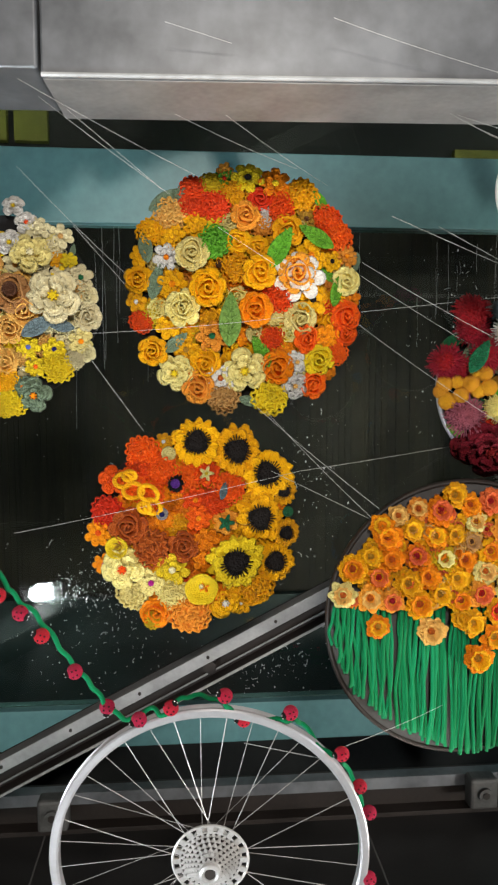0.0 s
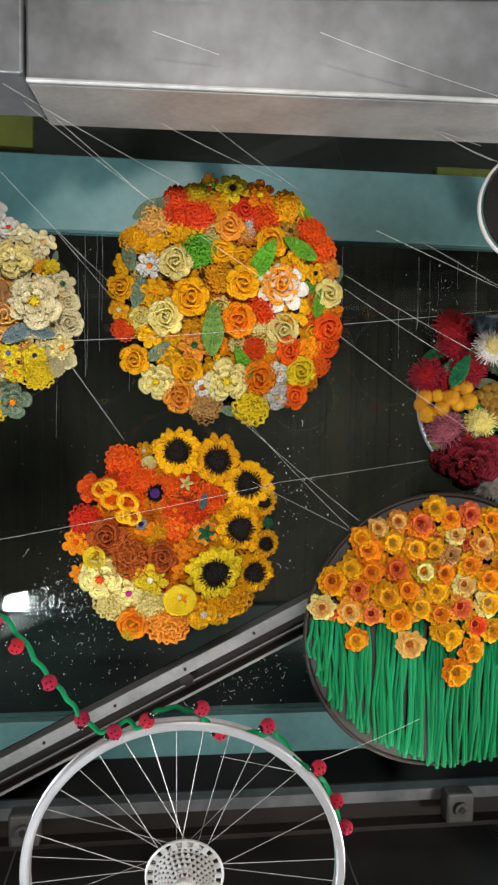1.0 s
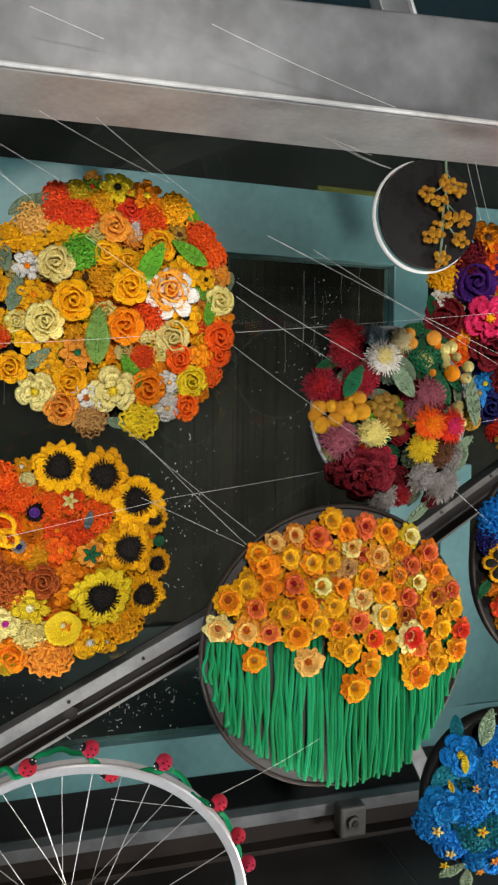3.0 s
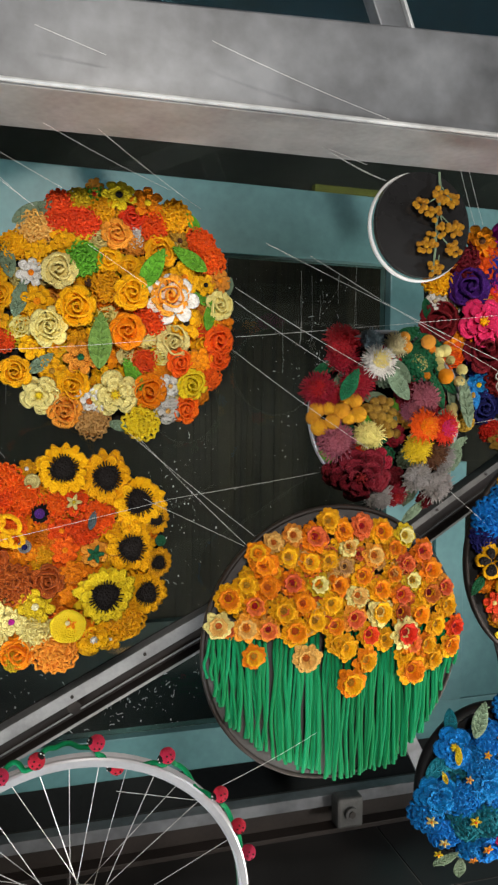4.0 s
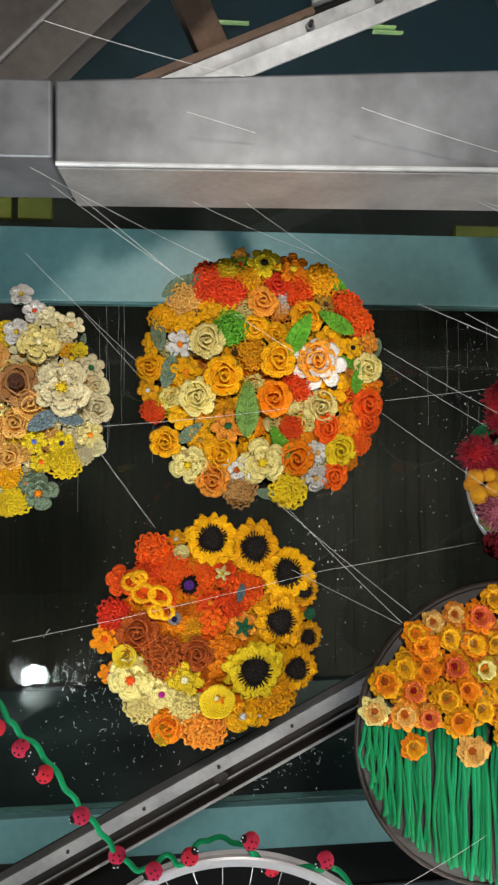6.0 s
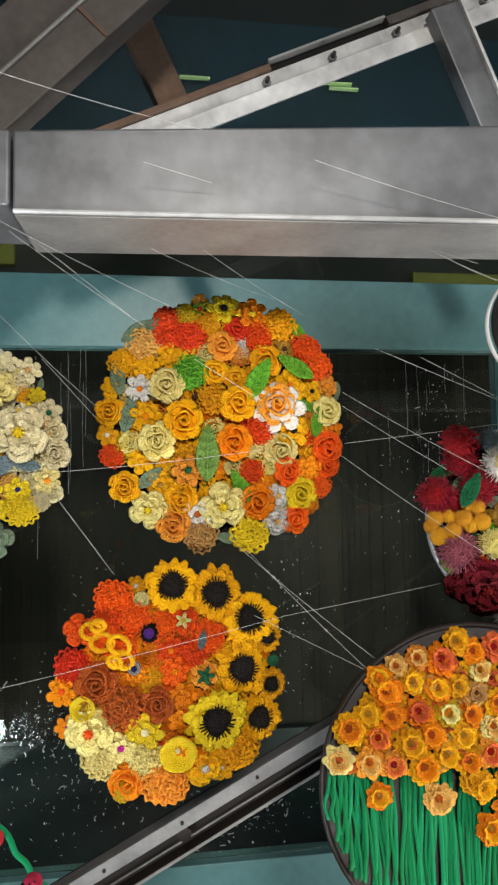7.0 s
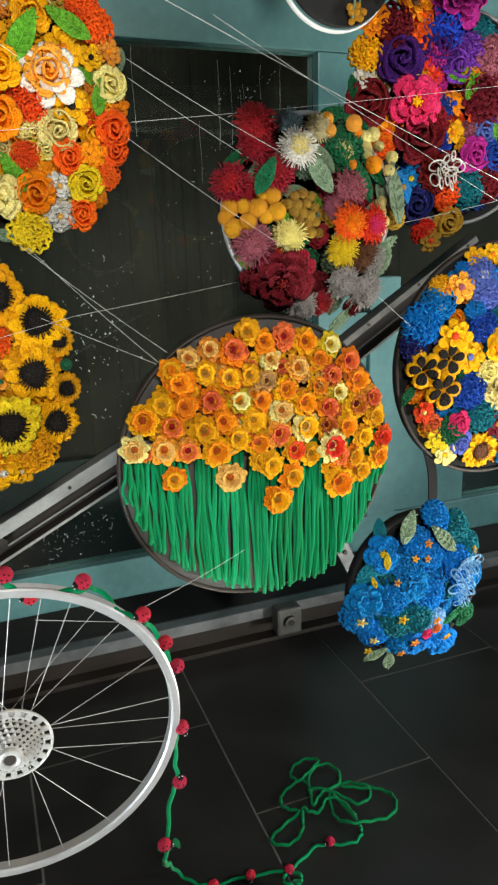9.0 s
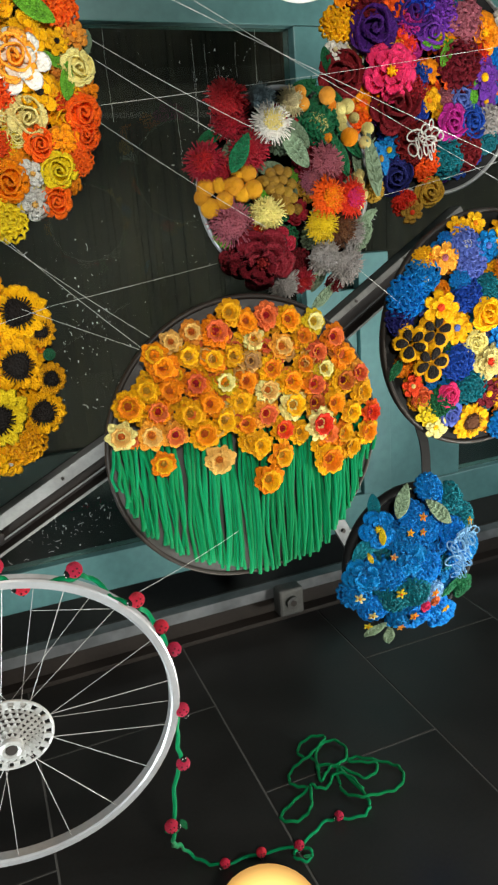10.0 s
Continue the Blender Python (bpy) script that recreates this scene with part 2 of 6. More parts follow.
# outside, close to the glass
tagged(part("outside_wall", boxes((-4.0, 5.5, 3.52, 3.6, -0.05, 2.5)), OUTSIDE), "dark wall behind the timber boarding", "wall", kind="structure")
boards = random.Random(3)
slats, x = [], -1.6
while x < 2.4:
    wide = boards.choice((0.022, 0.031, 0.031, 0.046, 0.07))
    slats.append((x, x + wide - boards.uniform(0.0006, 0.0016), 3.515 - boards.uniform(0.0, 0.003), 3.519, 0.64, 2.49))
    x += wide
tagged(part("outside_boarding", boxes(*slats), OUTSIDE), "dark vertical timber slats outside the wet glass", "boarding", kind="stuff")
PLINTH = surface("dark_blue_green_plinth", (0.012, 0.026, 0.03), 0.5, 0.0, 0.6, 2.0, 20, 0.05)
tagged(part("outside_plinth", boxes((-4.0, 5.5, 3.46, 3.518, -0.05, 0.63), bevel=0.004), PLINTH), "dark blue-green plinth under the timber boarding outside", "plinth", kind="structure")
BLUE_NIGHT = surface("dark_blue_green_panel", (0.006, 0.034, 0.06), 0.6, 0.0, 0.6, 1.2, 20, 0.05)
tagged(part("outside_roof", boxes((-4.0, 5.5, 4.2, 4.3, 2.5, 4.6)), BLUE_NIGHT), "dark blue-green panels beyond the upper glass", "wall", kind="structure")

# Added near-black sheet: the dark under the beam is put into its colour.
DARK_SHEET = surface("near_black_soffit", (0.0045, 0.007, 0.006), 0.6, 0.0, 0.6, 1.6, 20, 0.05, stretch=(0.6, 1, 3))
tagged(part("outside_soffit", boxes((-4.0, 5.5, 4.16, 4.195, 2.5, 3.42)), DARK_SHEET), "near-black sheet added outside to darken the view through the upper glass", "wall", kind="structure")
# olive panels added for light patches in the upper glass; dim tube lights beyond it
OLIVE = surface("olive_lit_panel", (0.17, 0.18, 0.03), 0.7, 0.0, 0.3, 3, 30, 0.1)
for x0, x1, z0, z1 in ((-1.10, -0.98, 3.02, 3.22), (-0.94, -0.76, 3.02, 3.22), (1.55, 2.4, 2.72, 3.035)):
    tagged(part("outside_panel", boxes((x0, x1, 4.1, 4.15, z0, z1)), OLIVE), "olive yellow panel added for a patch of light in the upper glass", "panel", "olive panels outside", "structure")
TUBE_GLOW = glow("green_tube_light", (0.6, 0.85, 0.4), 0.22)
for x, z in ((1.12, 4.20), (1.16, 4.17), (0.256, 4.18)):
    tagged(part("tube_light", boxes((x - 0.09, x + 0.09, 4.12, 4.15, z - 0.005, z + 0.005), bevel=0.002), TUBE_GLOW), "dim green tube light outside behind the glass", "light", "tube lights outside", "structure")

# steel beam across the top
# Very pale steel: highlights and strong light are put into its colour.
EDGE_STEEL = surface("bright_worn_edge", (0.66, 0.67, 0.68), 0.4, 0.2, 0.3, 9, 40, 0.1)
beam = empty("steel_beam", pose(0, 1.365, 2.245, 0, 0, -2.5), "long grey galvanised steel box beam with a bright lower edge", "beam", kind="structure")


def beam_piece(x0, x1, z0, top0, top1, y0, y1):
    bm = bmesh.new()
    vs = [bm.verts.new(v) for v in ((x0, y0, z0), (x1, y0, z0), (x1, y1, z0), (x0, y1, z0), (x0, y0, top0), (x1, y0, top1), (x1, y1, top1), (x0, y1, top0))]
    for f in ((3, 2, 1, 0), (4, 5, 6, 7), (0, 1, 5, 4), (1, 2, 6, 5), (2, 3, 7, 6), (3, 0, 4, 7)):
        bm.faces.new([vs[i] for i in f])
    bmesh.ops.bevel(bm, geom=list(bm.edges), offset=0.005, segments=3, affect="EDGES", profile=0.5)
    return bm


part("beam_body", beam_piece(-0.266, 4.2, 0.0, 0.153, 0.346, 0.0, 0.2), STEEL, beam)
# Underside in paler steel: the floor lamps' light is in the colour.
part("bottom_flange", boxes((-0.262, 4.19, 0.004, 0.197, -0.0035, 0.02)), STEEL_LIGHT, beam, "underside lightened for the light from below")
# The edge's highlight, drawn as a pale bead.
part("edge_bead", tube(bmesh.new(), [(-0.264, -0.002, 0.003), (2.0, -0.002, 0.003), (4.2, -0.002, 0.003)], 0.0045, 8), EDGE_STEEL, beam, "highlight drawn along the lower edge")
part("beam_end", beam_piece(-3.6, -0.27, 0.012, 0.15, 0.15, -0.008, 0.2), STEEL, beam)


FOOT_STEEL = surface("dull_cast_steel", (0.1, 0.098, 0.095), 0.6, 0.2, 0.35, 14, 90, 0.25)


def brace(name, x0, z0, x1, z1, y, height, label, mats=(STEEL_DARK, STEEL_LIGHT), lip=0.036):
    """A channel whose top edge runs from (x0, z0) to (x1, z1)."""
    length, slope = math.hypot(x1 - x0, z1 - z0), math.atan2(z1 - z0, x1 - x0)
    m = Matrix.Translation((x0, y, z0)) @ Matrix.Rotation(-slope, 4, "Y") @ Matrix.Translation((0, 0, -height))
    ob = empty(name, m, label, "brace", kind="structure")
    # The channel's inner shade is in the dark web colour, its lit lips paler.
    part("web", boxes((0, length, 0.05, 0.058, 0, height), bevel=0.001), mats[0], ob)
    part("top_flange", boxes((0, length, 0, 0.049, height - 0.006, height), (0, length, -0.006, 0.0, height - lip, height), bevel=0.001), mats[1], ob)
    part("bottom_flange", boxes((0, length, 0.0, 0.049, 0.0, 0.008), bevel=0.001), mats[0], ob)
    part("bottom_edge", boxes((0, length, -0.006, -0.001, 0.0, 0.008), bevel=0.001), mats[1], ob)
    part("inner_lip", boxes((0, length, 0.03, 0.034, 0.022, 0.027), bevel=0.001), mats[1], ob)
    k = 0.1
    while k < length:
        bm = cylinder(bmesh.new(), 0.005, 0.006, Matrix.Translation((k, -0.008, height - lip * 0.5)) @ Matrix.Rotation(math.pi / 2, 4, "X"), 10)
        part("rivet", bm, STEEL_DARK, ob)
        k += 0.235
    return ob


brace("diagonal_brace", -1.3, 0.176, 0.85, 1.273, 2.12, 0.103, "dark steel diagonal channel brace, shade painted into its web, with a pale top lip")
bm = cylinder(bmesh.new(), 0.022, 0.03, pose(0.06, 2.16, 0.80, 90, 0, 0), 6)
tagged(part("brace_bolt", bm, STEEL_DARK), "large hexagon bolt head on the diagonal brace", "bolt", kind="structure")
brace("diagonal_brace", 0.85, 1.03, 1.77, 1.612, 2.3, 0.1, "dark steel diagonal channel brace, shade painted into its web, with a grey top lip", (STEEL_DARK, FOOT_STEEL), 0.022)

strut = empty("window_strut", pose(1.36, 2.45, 0.36, 0, -26.5, 0), "grey steel strut rising from the base rail to the window frame", "strut", kind="structure")
part("bar", boxes((-0.03, 0.03, 0.0, 0.012, -0.22, 0.3), bevel=0.002), STEEL, strut)
part("bolt", cylinder(bmesh.new(), 0.009, 0.01, pose(0, -0.005, 0.05, 90, 0, 0), 6), STEEL_DARK, strut)

# base rail on the floor
rail = empty("base_rail", pose(0, 2.58, 0), "steel channel base rail on the floor below the window", "rail", kind="structure")
# Shade below the rail's top flange is put into the web's dark colour.
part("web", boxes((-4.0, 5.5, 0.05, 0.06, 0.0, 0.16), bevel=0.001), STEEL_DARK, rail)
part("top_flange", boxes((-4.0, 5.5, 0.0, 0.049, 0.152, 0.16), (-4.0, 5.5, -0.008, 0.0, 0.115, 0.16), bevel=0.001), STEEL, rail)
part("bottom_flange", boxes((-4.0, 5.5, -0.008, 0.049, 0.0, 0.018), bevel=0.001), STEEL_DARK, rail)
for x in (-0.505, 1.118, 2.9):
    foot = empty("rail_foot", pose(x, 2.50, 0), "steel foot block bolted to the base rail", "bracket", "feet of the base rail", "structure")
    part("block", boxes((-0.055, 0.055, 0.0, 0.07, 0.055, 0.175), bevel=0.012), FOOT_STEEL, foot)
    part("bolt", cylinder(bmesh.new(), 0.026, 0.014, pose(0.0, -0.007, 0.118, 90, 0, 0), 20), FOOT_STEEL, foot)
    # Raised dark hexagon: the socket's shade is put into its colour.
    part("bolt_recess", cylinder(bmesh.new(), 0.014, 0.004, pose(0.0, -0.016, 0.118, 90, 0, 0), 6), STEEL_DARK, foot)

# members above the beam
ARM_STEEL = surface("brown_grey_steel", (0.095, 0.084, 0.078), 0.55, 0.2, 0.4, 6, 40, 0.2)
slope = math.atan2(0.439, 0.969)
upper = empty("roof_brace", Matrix.Translation((-0.3, 2.0, 2.645)) @ Matrix.Rotation(-slope, 4, "Y"), "bright bolted steel angle brace with a dark slotted top above the beam", "brace", kind="structure")
# Faces in the brightened steel, to make up for weak light up here.
part("upper_face", boxes((0, 2.1, 0.0, 0.008, -0.052, -0.002), bevel=0.001), EDGE_STEEL, upper)
part("lower_face", boxes((0, 2.1, -0.02, -0.012, -0.096, -0.05), bevel=0.001), EDGE_STEEL, upper)
part("crease", tube(bmesh.new(), [(0, -0.016, -0.05), (1.0, -0.016, -0.05), (2.1, -0.016, -0.05)], 0.0045, 8), EDGE_STEEL, upper)
part("timber_packing", boxes((0, 0.68, -0.012, 0.03, 0.0, 0.018), bevel=0.002), RUST, upper, "brown weathered packing strip")
part("slot_backing", boxes((0.682, 1.06, 0.02, 0.03, -0.004, 0.03), bevel=0.001), BLACK_RUBBER, upper)
part("slot_lip", boxes((0.682, 1.06, -0.012, 0.018, 0.024, 0.031), bevel=0.001), STEEL_LIGHT, upper)
part("packing_end", boxes((1.062, 2.1, -0.012, 0.03, 0.002, 0.026), bevel=0.002), ARM_STEEL, upper)
for x in (0.65, 0.86, 1.07, 1.2, 1.37, 1.58, 1.8):
    part("bolt", cylinder(bmesh.new(), 0.013, 0.012, pose(x, -0.008, -0.03, 90, 0, 0), 6), STEEL, upper)
    part("bolt_stud", cylinder(bmesh.new(), 0.006, 0.03, pose(x, -0.018, -0.03, 90, 0, 0), 10), STEEL_DARK, upper)
post = empty("roof_post", pose(0.89, 1.93, 2.92, 0, -22, 0), "grey steel post with a pale edge leaning against the roof brace", "post", kind="structure")
part("face", boxes((-0.045, 0.04, 0, 0.05, -0.4, 0.21), bevel=0.004), STEEL, post)
part("edge", boxes((0.041, 0.05, -0.012, 0.05, -0.4, 0.21), bevel=0.002), EDGE_STEEL, post)
tagged(part("roof_post", boxes((-0.046, 0.046, 0, 0.06, -0.4, 0.27), bevel=0.004), RUST, at=pose(0.026, 2.1, 2.93, 0, -24, 0)), "rusty brown steel post leaning behind the beam", "post", kind="structure")
arm = empty("roof_arm", pose(-0.23, 1.72, 2.785, 0, -46, 0), "wide brown-grey steel arm rising behind the beam", "beam", kind="structure")
part("lower_face", boxes((-0.6, 0.8, 0.0, 0.08, -0.065, 0.03), bevel=0.004), ARM_STEEL, arm)
part("ridge", tube(bmesh.new(), [(-0.6, -0.002, 0.034), (0.0, -0.002, 0.034), (0.8, -0.002, 0.034)], 0.005, 8), STEEL_LIGHT, arm)
part("upper_face", boxes((-0.6, 0.8, 0.02, 0.09, 0.036, 0.16), bevel=0.004), ARM_STEEL, arm)
part("joint_cover", boxes((0.09, 0.1, -0.004, 0.0, -0.065, 0.03), bevel=0.001), RUST, arm)

# ---- crochet flowers: unit shapes in the local XY plane, facing +Z ----
COLOURS = dict(
    Y=(0.96, 0.455, 0.004), LY=(0.9, 0.76, 0.27), OL=(0.82, 0.58, 0.015), O=(0.95, 0.27, 0.003), LO=(0.9, 0.34, 0.035), RO=(0.95, 0.11, 0.006),
    R=(0.85, 0.055, 0.012), G=(0.14, 0.42, 0.03), DG=(0.012, 0.13, 0.05), SG=(0.2, 0.28, 0.18), W=(0.82, 0.78, 0.72), LG=(0.2, 0.38, 0.08), BLK=(0.014, 0.011, 0.01),
    BRN=(0.13, 0.05, 0.02), RUS=(0.5, 0.11, 0.015), TAN=(0.52, 0.27, 0.09), PCH=(0.82, 0.44, 0.11), CRM=(0.82, 0.72, 0.42), MAR=(0.16, 0.008, 0.014),
    DRD=(0.36, 0.011, 0.024), PNK=(0.8, 0.03, 0.16), MAG=(0.5, 0.02, 0.28), PUR=(0.055, 0.01, 0.15), VIO=(0.14, 0.03, 0.34), BLU=(0.012, 0.06, 0.43),
    AZ=(0.005, 0.205, 0.6), TEA=(0.008, 0.17, 0.22), PER=(0.12, 0.17, 0.58), NAV=(0.016, 0.02, 0.13), COR=(0.82, 0.15, 0.04), OCH=(0.46, 0.25, 0.025),
    GRY=(0.36, 0.33, 0.32), MAU=(0.36, 0.1, 0.14), LBL=(0.25, 0.5, 0.8), GRN=(0.003, 0.205, 0.07), GB=(0.16, 0.22, 0.24), BER=(0.82, 0.36, 0.012))


def shade(key):
    return yarn(key.lower(), COLOURS[key], 0.02 if key in ("BLK", "MAR", "NAV", "PUR") else 0.05)


class Shell:
    """Gathers closed lumps and cords into one mesh."""

    def __init__(self):
        self.v, self.f = [], []

    def ball(self, fn, seg=8, rings=5):
        base = len(self.v)
        self.v.append(fn(0, 0, 1))
        for i in range(1, rings):
            b = math.pi * i / rings
            for j in range(seg):
                a = 2 * math.pi * j / seg
                self.v.append(fn(math.sin(b) * math.cos(a), math.sin(b) * math.sin(a), math.cos(b)))
        self.v.append(fn(0, 0, -1))
        last = len(self.v) - 1
        for j in range(seg):
            k = (j + 1) % seg
            self.f.append((base, base + 1 + j, base + 1 + k))
            self.f.append((last, base + 1 + (rings - 2) * seg + k, base + 1 + (rings - 2) * seg + j))
            for i in range(rings - 2):
                a, b = base + 1 + i * seg, base + 1 + (i + 1) * seg
                self.f.append((a + j, b + j, b + k, a + k))

    def lump(self, x, y, z, sx, sy, sz, seg=8, rings=5):
        self.ball(lambda a, b, c: (x + a * sx, y + b * sy, z + c * sz), seg, rings)

    def petal(self, angle, inner, outer, width, z, lift, thick=0.05, tip=0.0, curl=0.0, seg=12, rings=4, frill=0.0, phase=0.0):
        """One thin petal from inner to outer radius; tip: how pointed; lift: rise to the outer end; curl: dip across; frill: waves of the rim."""
        mid, half, ca, sa = (inner + outer) / 2, (outer - inner) / 2, math.cos(angle), math.sin(angle)

        def place(a, b, c):
            w = width * (1 - tip * max(0, a)) * (0.8 + 0.2 * a if tip == 0 else 1)
            r, s = mid + half * a, w * b
            wave = frill * math.sin(5 * math.atan2(b, a) + phase) * (a * a + b * b)
            return (r * ca - s * sa, r * sa + s * ca, z + lift * (a * 0.5 + 0.5) + thick * c + curl * b * b + wave)
        self.ball(place, seg, rings)

    def bowl(self, profile, seg=20, waves=0, amp=0.0, phase=0.0):
        """A turned cup: rows of radius and height, from the outer foot over the rim to the inner foot."""
        base, n = len(self.v), len(profile)
        top = max(z for r, z in profile)
        for i in range(seg):
            a = 2 * math.pi * i / seg
            for r, z in profile:
                q = r * (1 + amp * (z / top) * math.sin(waves * a + phase))
                self.v.append((q * math.cos(a), q * math.sin(a), z + 0.5 * amp * (z / top) * math.cos(waves * a + phase)))
        for i in range(seg):
            a, b = base + i * n, base + (i + 1) % seg * n
            for j in range(n - 1):
                self.f.append((a + j, b + j, b + j + 1, a + j + 1))

    def cord(self, line, radius, sides=5, closed=True, tall=1.0):
        base, n = len(self.v), len(line)
        for i, p in enumerate(line):
            p, q, o = Vector(p), Vector(line[(i + 1) % n] if closed or i + 1 < n else line[i]), Vector(line[i - 1] if closed or i else line[i])
            way = (q - o).normalized()
            side = way.cross(Vector((0, 0, 1)))
            side = side.normalized() if side.length > 1e-4 else Vector((1, 0, 0))
            over = side.cross(way)
            for j in range(sides):
                b = 2 * math.pi * j / sides
                self.v.append(tuple(p + radius * (math.cos(b) * side + tall * math.sin(b) * over)))
        for i in range(n if closed else n - 1):
            a, b = base + i * sides, base + ((i + 1) % n) * sides
            for j in range(sides):
                k = (j + 1) % sides
                self.f.append((a + j, b + j, b + k, a + k))
        if not closed:
            self.f.append(tuple(range(base, base + sides)))
            self.f.append(tuple(range(base + (n - 1) * sides, base + n * sides))[::-1])

    def mesh(self, name):
        me = bpy.data.meshes.new(name)
        me.from_pydata(self.v, [], self.f)
        for p in me.polygons:
            p.use_smooth = True
        me.update()
        return me


def rose_shape(rnd):
    """Thin petals round a rolled, wavy strip."""
    s = Shell()
    s.lump(0, 0, 0.08, 0.7, 0.7, 0.14, 12, 4)
    n = 6 + rnd.randrange(2)
    for k in range(n):
        s.petal(2 * math.pi * (k + 0.3 * rnd.random()) / n, 0.25, 1.0 - 0.12 * rnd.random(), 0.46, 0.1, 0.06 + 0.14 * rnd.random(), 0.045, 0, 0.16, frill=0.035, phase=6 * rnd.random())
    turns, steps, ph = 2.3 + 0.7 * rnd.random(), 46, 6 * rnd.random()
    line = []
    for i in range(steps + 1):
        t = i / steps
        a, r = 2 * math.pi * turns * t + ph, 0.05 + 0.69 * t
        r *= 1 + 0.13 * math.sin(a * 2.6 + ph) + 0.05 * rnd.random()
        line.append((r * math.cos(a), r * math.sin(a), 0.44 - 0.2 * t + 0.07 * math.sin(a * 2.3 + ph)))
    s.cord(line, 0.052, 6, False, 4.2)
    return s.mesh("rose"), None


def carnation_shape(rnd):
    """Rings of upright frills."""
    s = Shell()
    s.lump(0, 0, 0.06, 0.84, 0.84, 0.36, 14, 6)
    for radius, height, waves, amp in ((0.9, 0.13, 15, 0.08), (0.72, 0.25, 13, 0.085), (0.53, 0.34, 10, 0.085), (0.34, 0.41, 7, 0.08), (0.15, 0.46, 4, 0.06)):
        ph, ph2 = rnd.random() * 6, rnd.random() * 6
        n = waves * 5
        line = []
        for i in range(n):
            a = 2 * math.pi * i / n
            r = radius + amp * math.sin(waves * a + ph) + 0.06 * math.sin(3 * a + ph2)
            line.append((r * math.cos(a), r * math.sin(a), height + 0.06 * math.cos(waves * a + ph * 2) + 0.05 * math.sin(2 * a + ph2)))
        s.cord(line, 0.06, 5, True, 2.8)
    return s.mesh("carnation"), None


def daisy_shape(rnd, n=6):
    s = Shell()
    s.lump(0, 0, 0.06, 0.5, 0.5, 0.1, 10, 4)
    n += rnd.randrange(2)
    for k in range(n):
        s.petal(2 * math.pi * (k + 0.25 * (rnd.random() - 0.5)) / n, 0.14, 1.0 - 0.12 * rnd.random(), 2.4 / n, 0.12, 0.02 + 0.2 * rnd.random(), 0.045, 0, 0.14, frill=0.03, phase=6 * rnd.random())
    for k in range(5):
        s.petal(2 * math.pi * (k + 0.5 * rnd.random()) / 5, 0.08, 0.56, 0.28, 0.2, 0.12 + 0.1 * rnd.random(), 0.04, 0, 0.1, frill=0.03)
    c = Shell()
    c.lump(0, 0, 0.3, 0.2, 0.2, 0.11, 10, 5)
    return s.mesh("daisy"), c.mesh("flower_centre")


def daffodil_shape(rnd):
    """Six ragged petals and a frilled open trumpet with a darker throat."""
    s = Shell()
    for row, (outer, z) in enumerate(((1.08, 0.05), (0.98, 0.14))):
        for k in range(6):
            s.petal(2 * math.pi * (k + 0.5 * row + 0.3 * (rnd.random() - 0.5)) / 6, 0.12, outer - 0.18 * rnd.random(), 0.3 + 0.07 * rnd.random(), z, 0.02 + 0.2 * rnd.random(), 0.05, 0.25, 0.16, frill=0.05, phase=6 * rnd.random())
    c = Shell()
    c.bowl(((0.3, 0.1), (0.42, 0.28), (0.54, 0.5), (0.6, 0.58), (0.52, 0.6), (0.4, 0.44), (0.3, 0.22), (0.24, 0.12)), 24, 8, 0.1, 6 * rnd.random())
    t = Shell()
    t.lump(0, 0, 0.16, 0.27, 0.27, 0.07, 10, 4)
    t.lump(0.04, 0, 0.24, 0.07, 0.07, 0.1, 6, 4)
    return s.mesh("daffodil"), c.mesh("trumpet"), t.mesh("throat")


def sunflower_shape(rnd):
    """Two rows of narrow ragged petals round a flat dark head with a fringe."""
    s = Shell()
    s.lump(0, 0, 0.04, 0.62, 0.62, 0.1, 12, 4)
    for layer, (n, outer, z) in enumerate(((15, 1.06, 0.05), (14, 0.92, 0.15))):
        for k in range(n):
            s.petal(2 * math.pi * (k + 0.5 * layer + 0.5 * rnd.random()) / n, 0.3, outer - 0.2 * rnd.random(), 0.17 + 0.07 * rnd.random(), z, 0.22 * rnd.random() - 0.06, 0.05, 0.2, 0.1, 10, 4, frill=0.05, phase=6 * rnd.random())
    c = Shell()
    skew = 6 * rnd.random()
    c.ball(lambda a, b, z: ((0.42 + 0.05 * math.sin(3 * math.atan2(b, a) + skew)) * a, (0.42 + 0.05 * math.sin(3 * math.atan2(b, a) + skew)) * b, 0.25 + 0.1 * z), 24, 5)
    for k in range(30):
        a, reach = 2 * math.pi * (k + 0.5 * rnd.random()) / 30, 0.44 + 0.11 * rnd.random()
        c.cord([(0.3 * math.cos(a), 0.3 * math.sin(a), 0.34), (reach * math.cos(a), reach * math.sin(a), 0.34)], 0.022, 4, False)
    return s.mesh("sunflower"), c.mesh("seed_head")


def peony_shape(rnd):
    """Broad overlapping round petals in two rows."""
    s = Shell()
    s.lump(0, 0, 0.06, 0.6, 0.6, 0.12, 10, 4)
    for n, outer, wide, z, lift in ((5, 1.0, 0.54, 0.08, 0.14), (5, 0.74, 0.4, 0.18, 0.24), (4, 0.46, 0.26, 0.26, 0.26)):
        for k in range(n):
            s.petal(2 * math.pi * (k + n * 0.13 + 0.3 * rnd.random()) / n, 0.08, outer, wide, z, lift, 0.04, 0, 0.2, 14, 4, frill=0.04, phase=6 * rnd.random())
    c = Shell()
    c.lump(0, 0, 0.4, 0.15, 0.15, 0.12, 8, 5)
    for k in range(7):
        a = 2 * math.pi * k / 7
        c.lump(0.16 * math.cos(a), 0.16 * math.sin(a), 0.46, 0.05, 0.05, 0.06, 5, 4)
    return s.mesh("peony"), c.mesh("flower_centre")


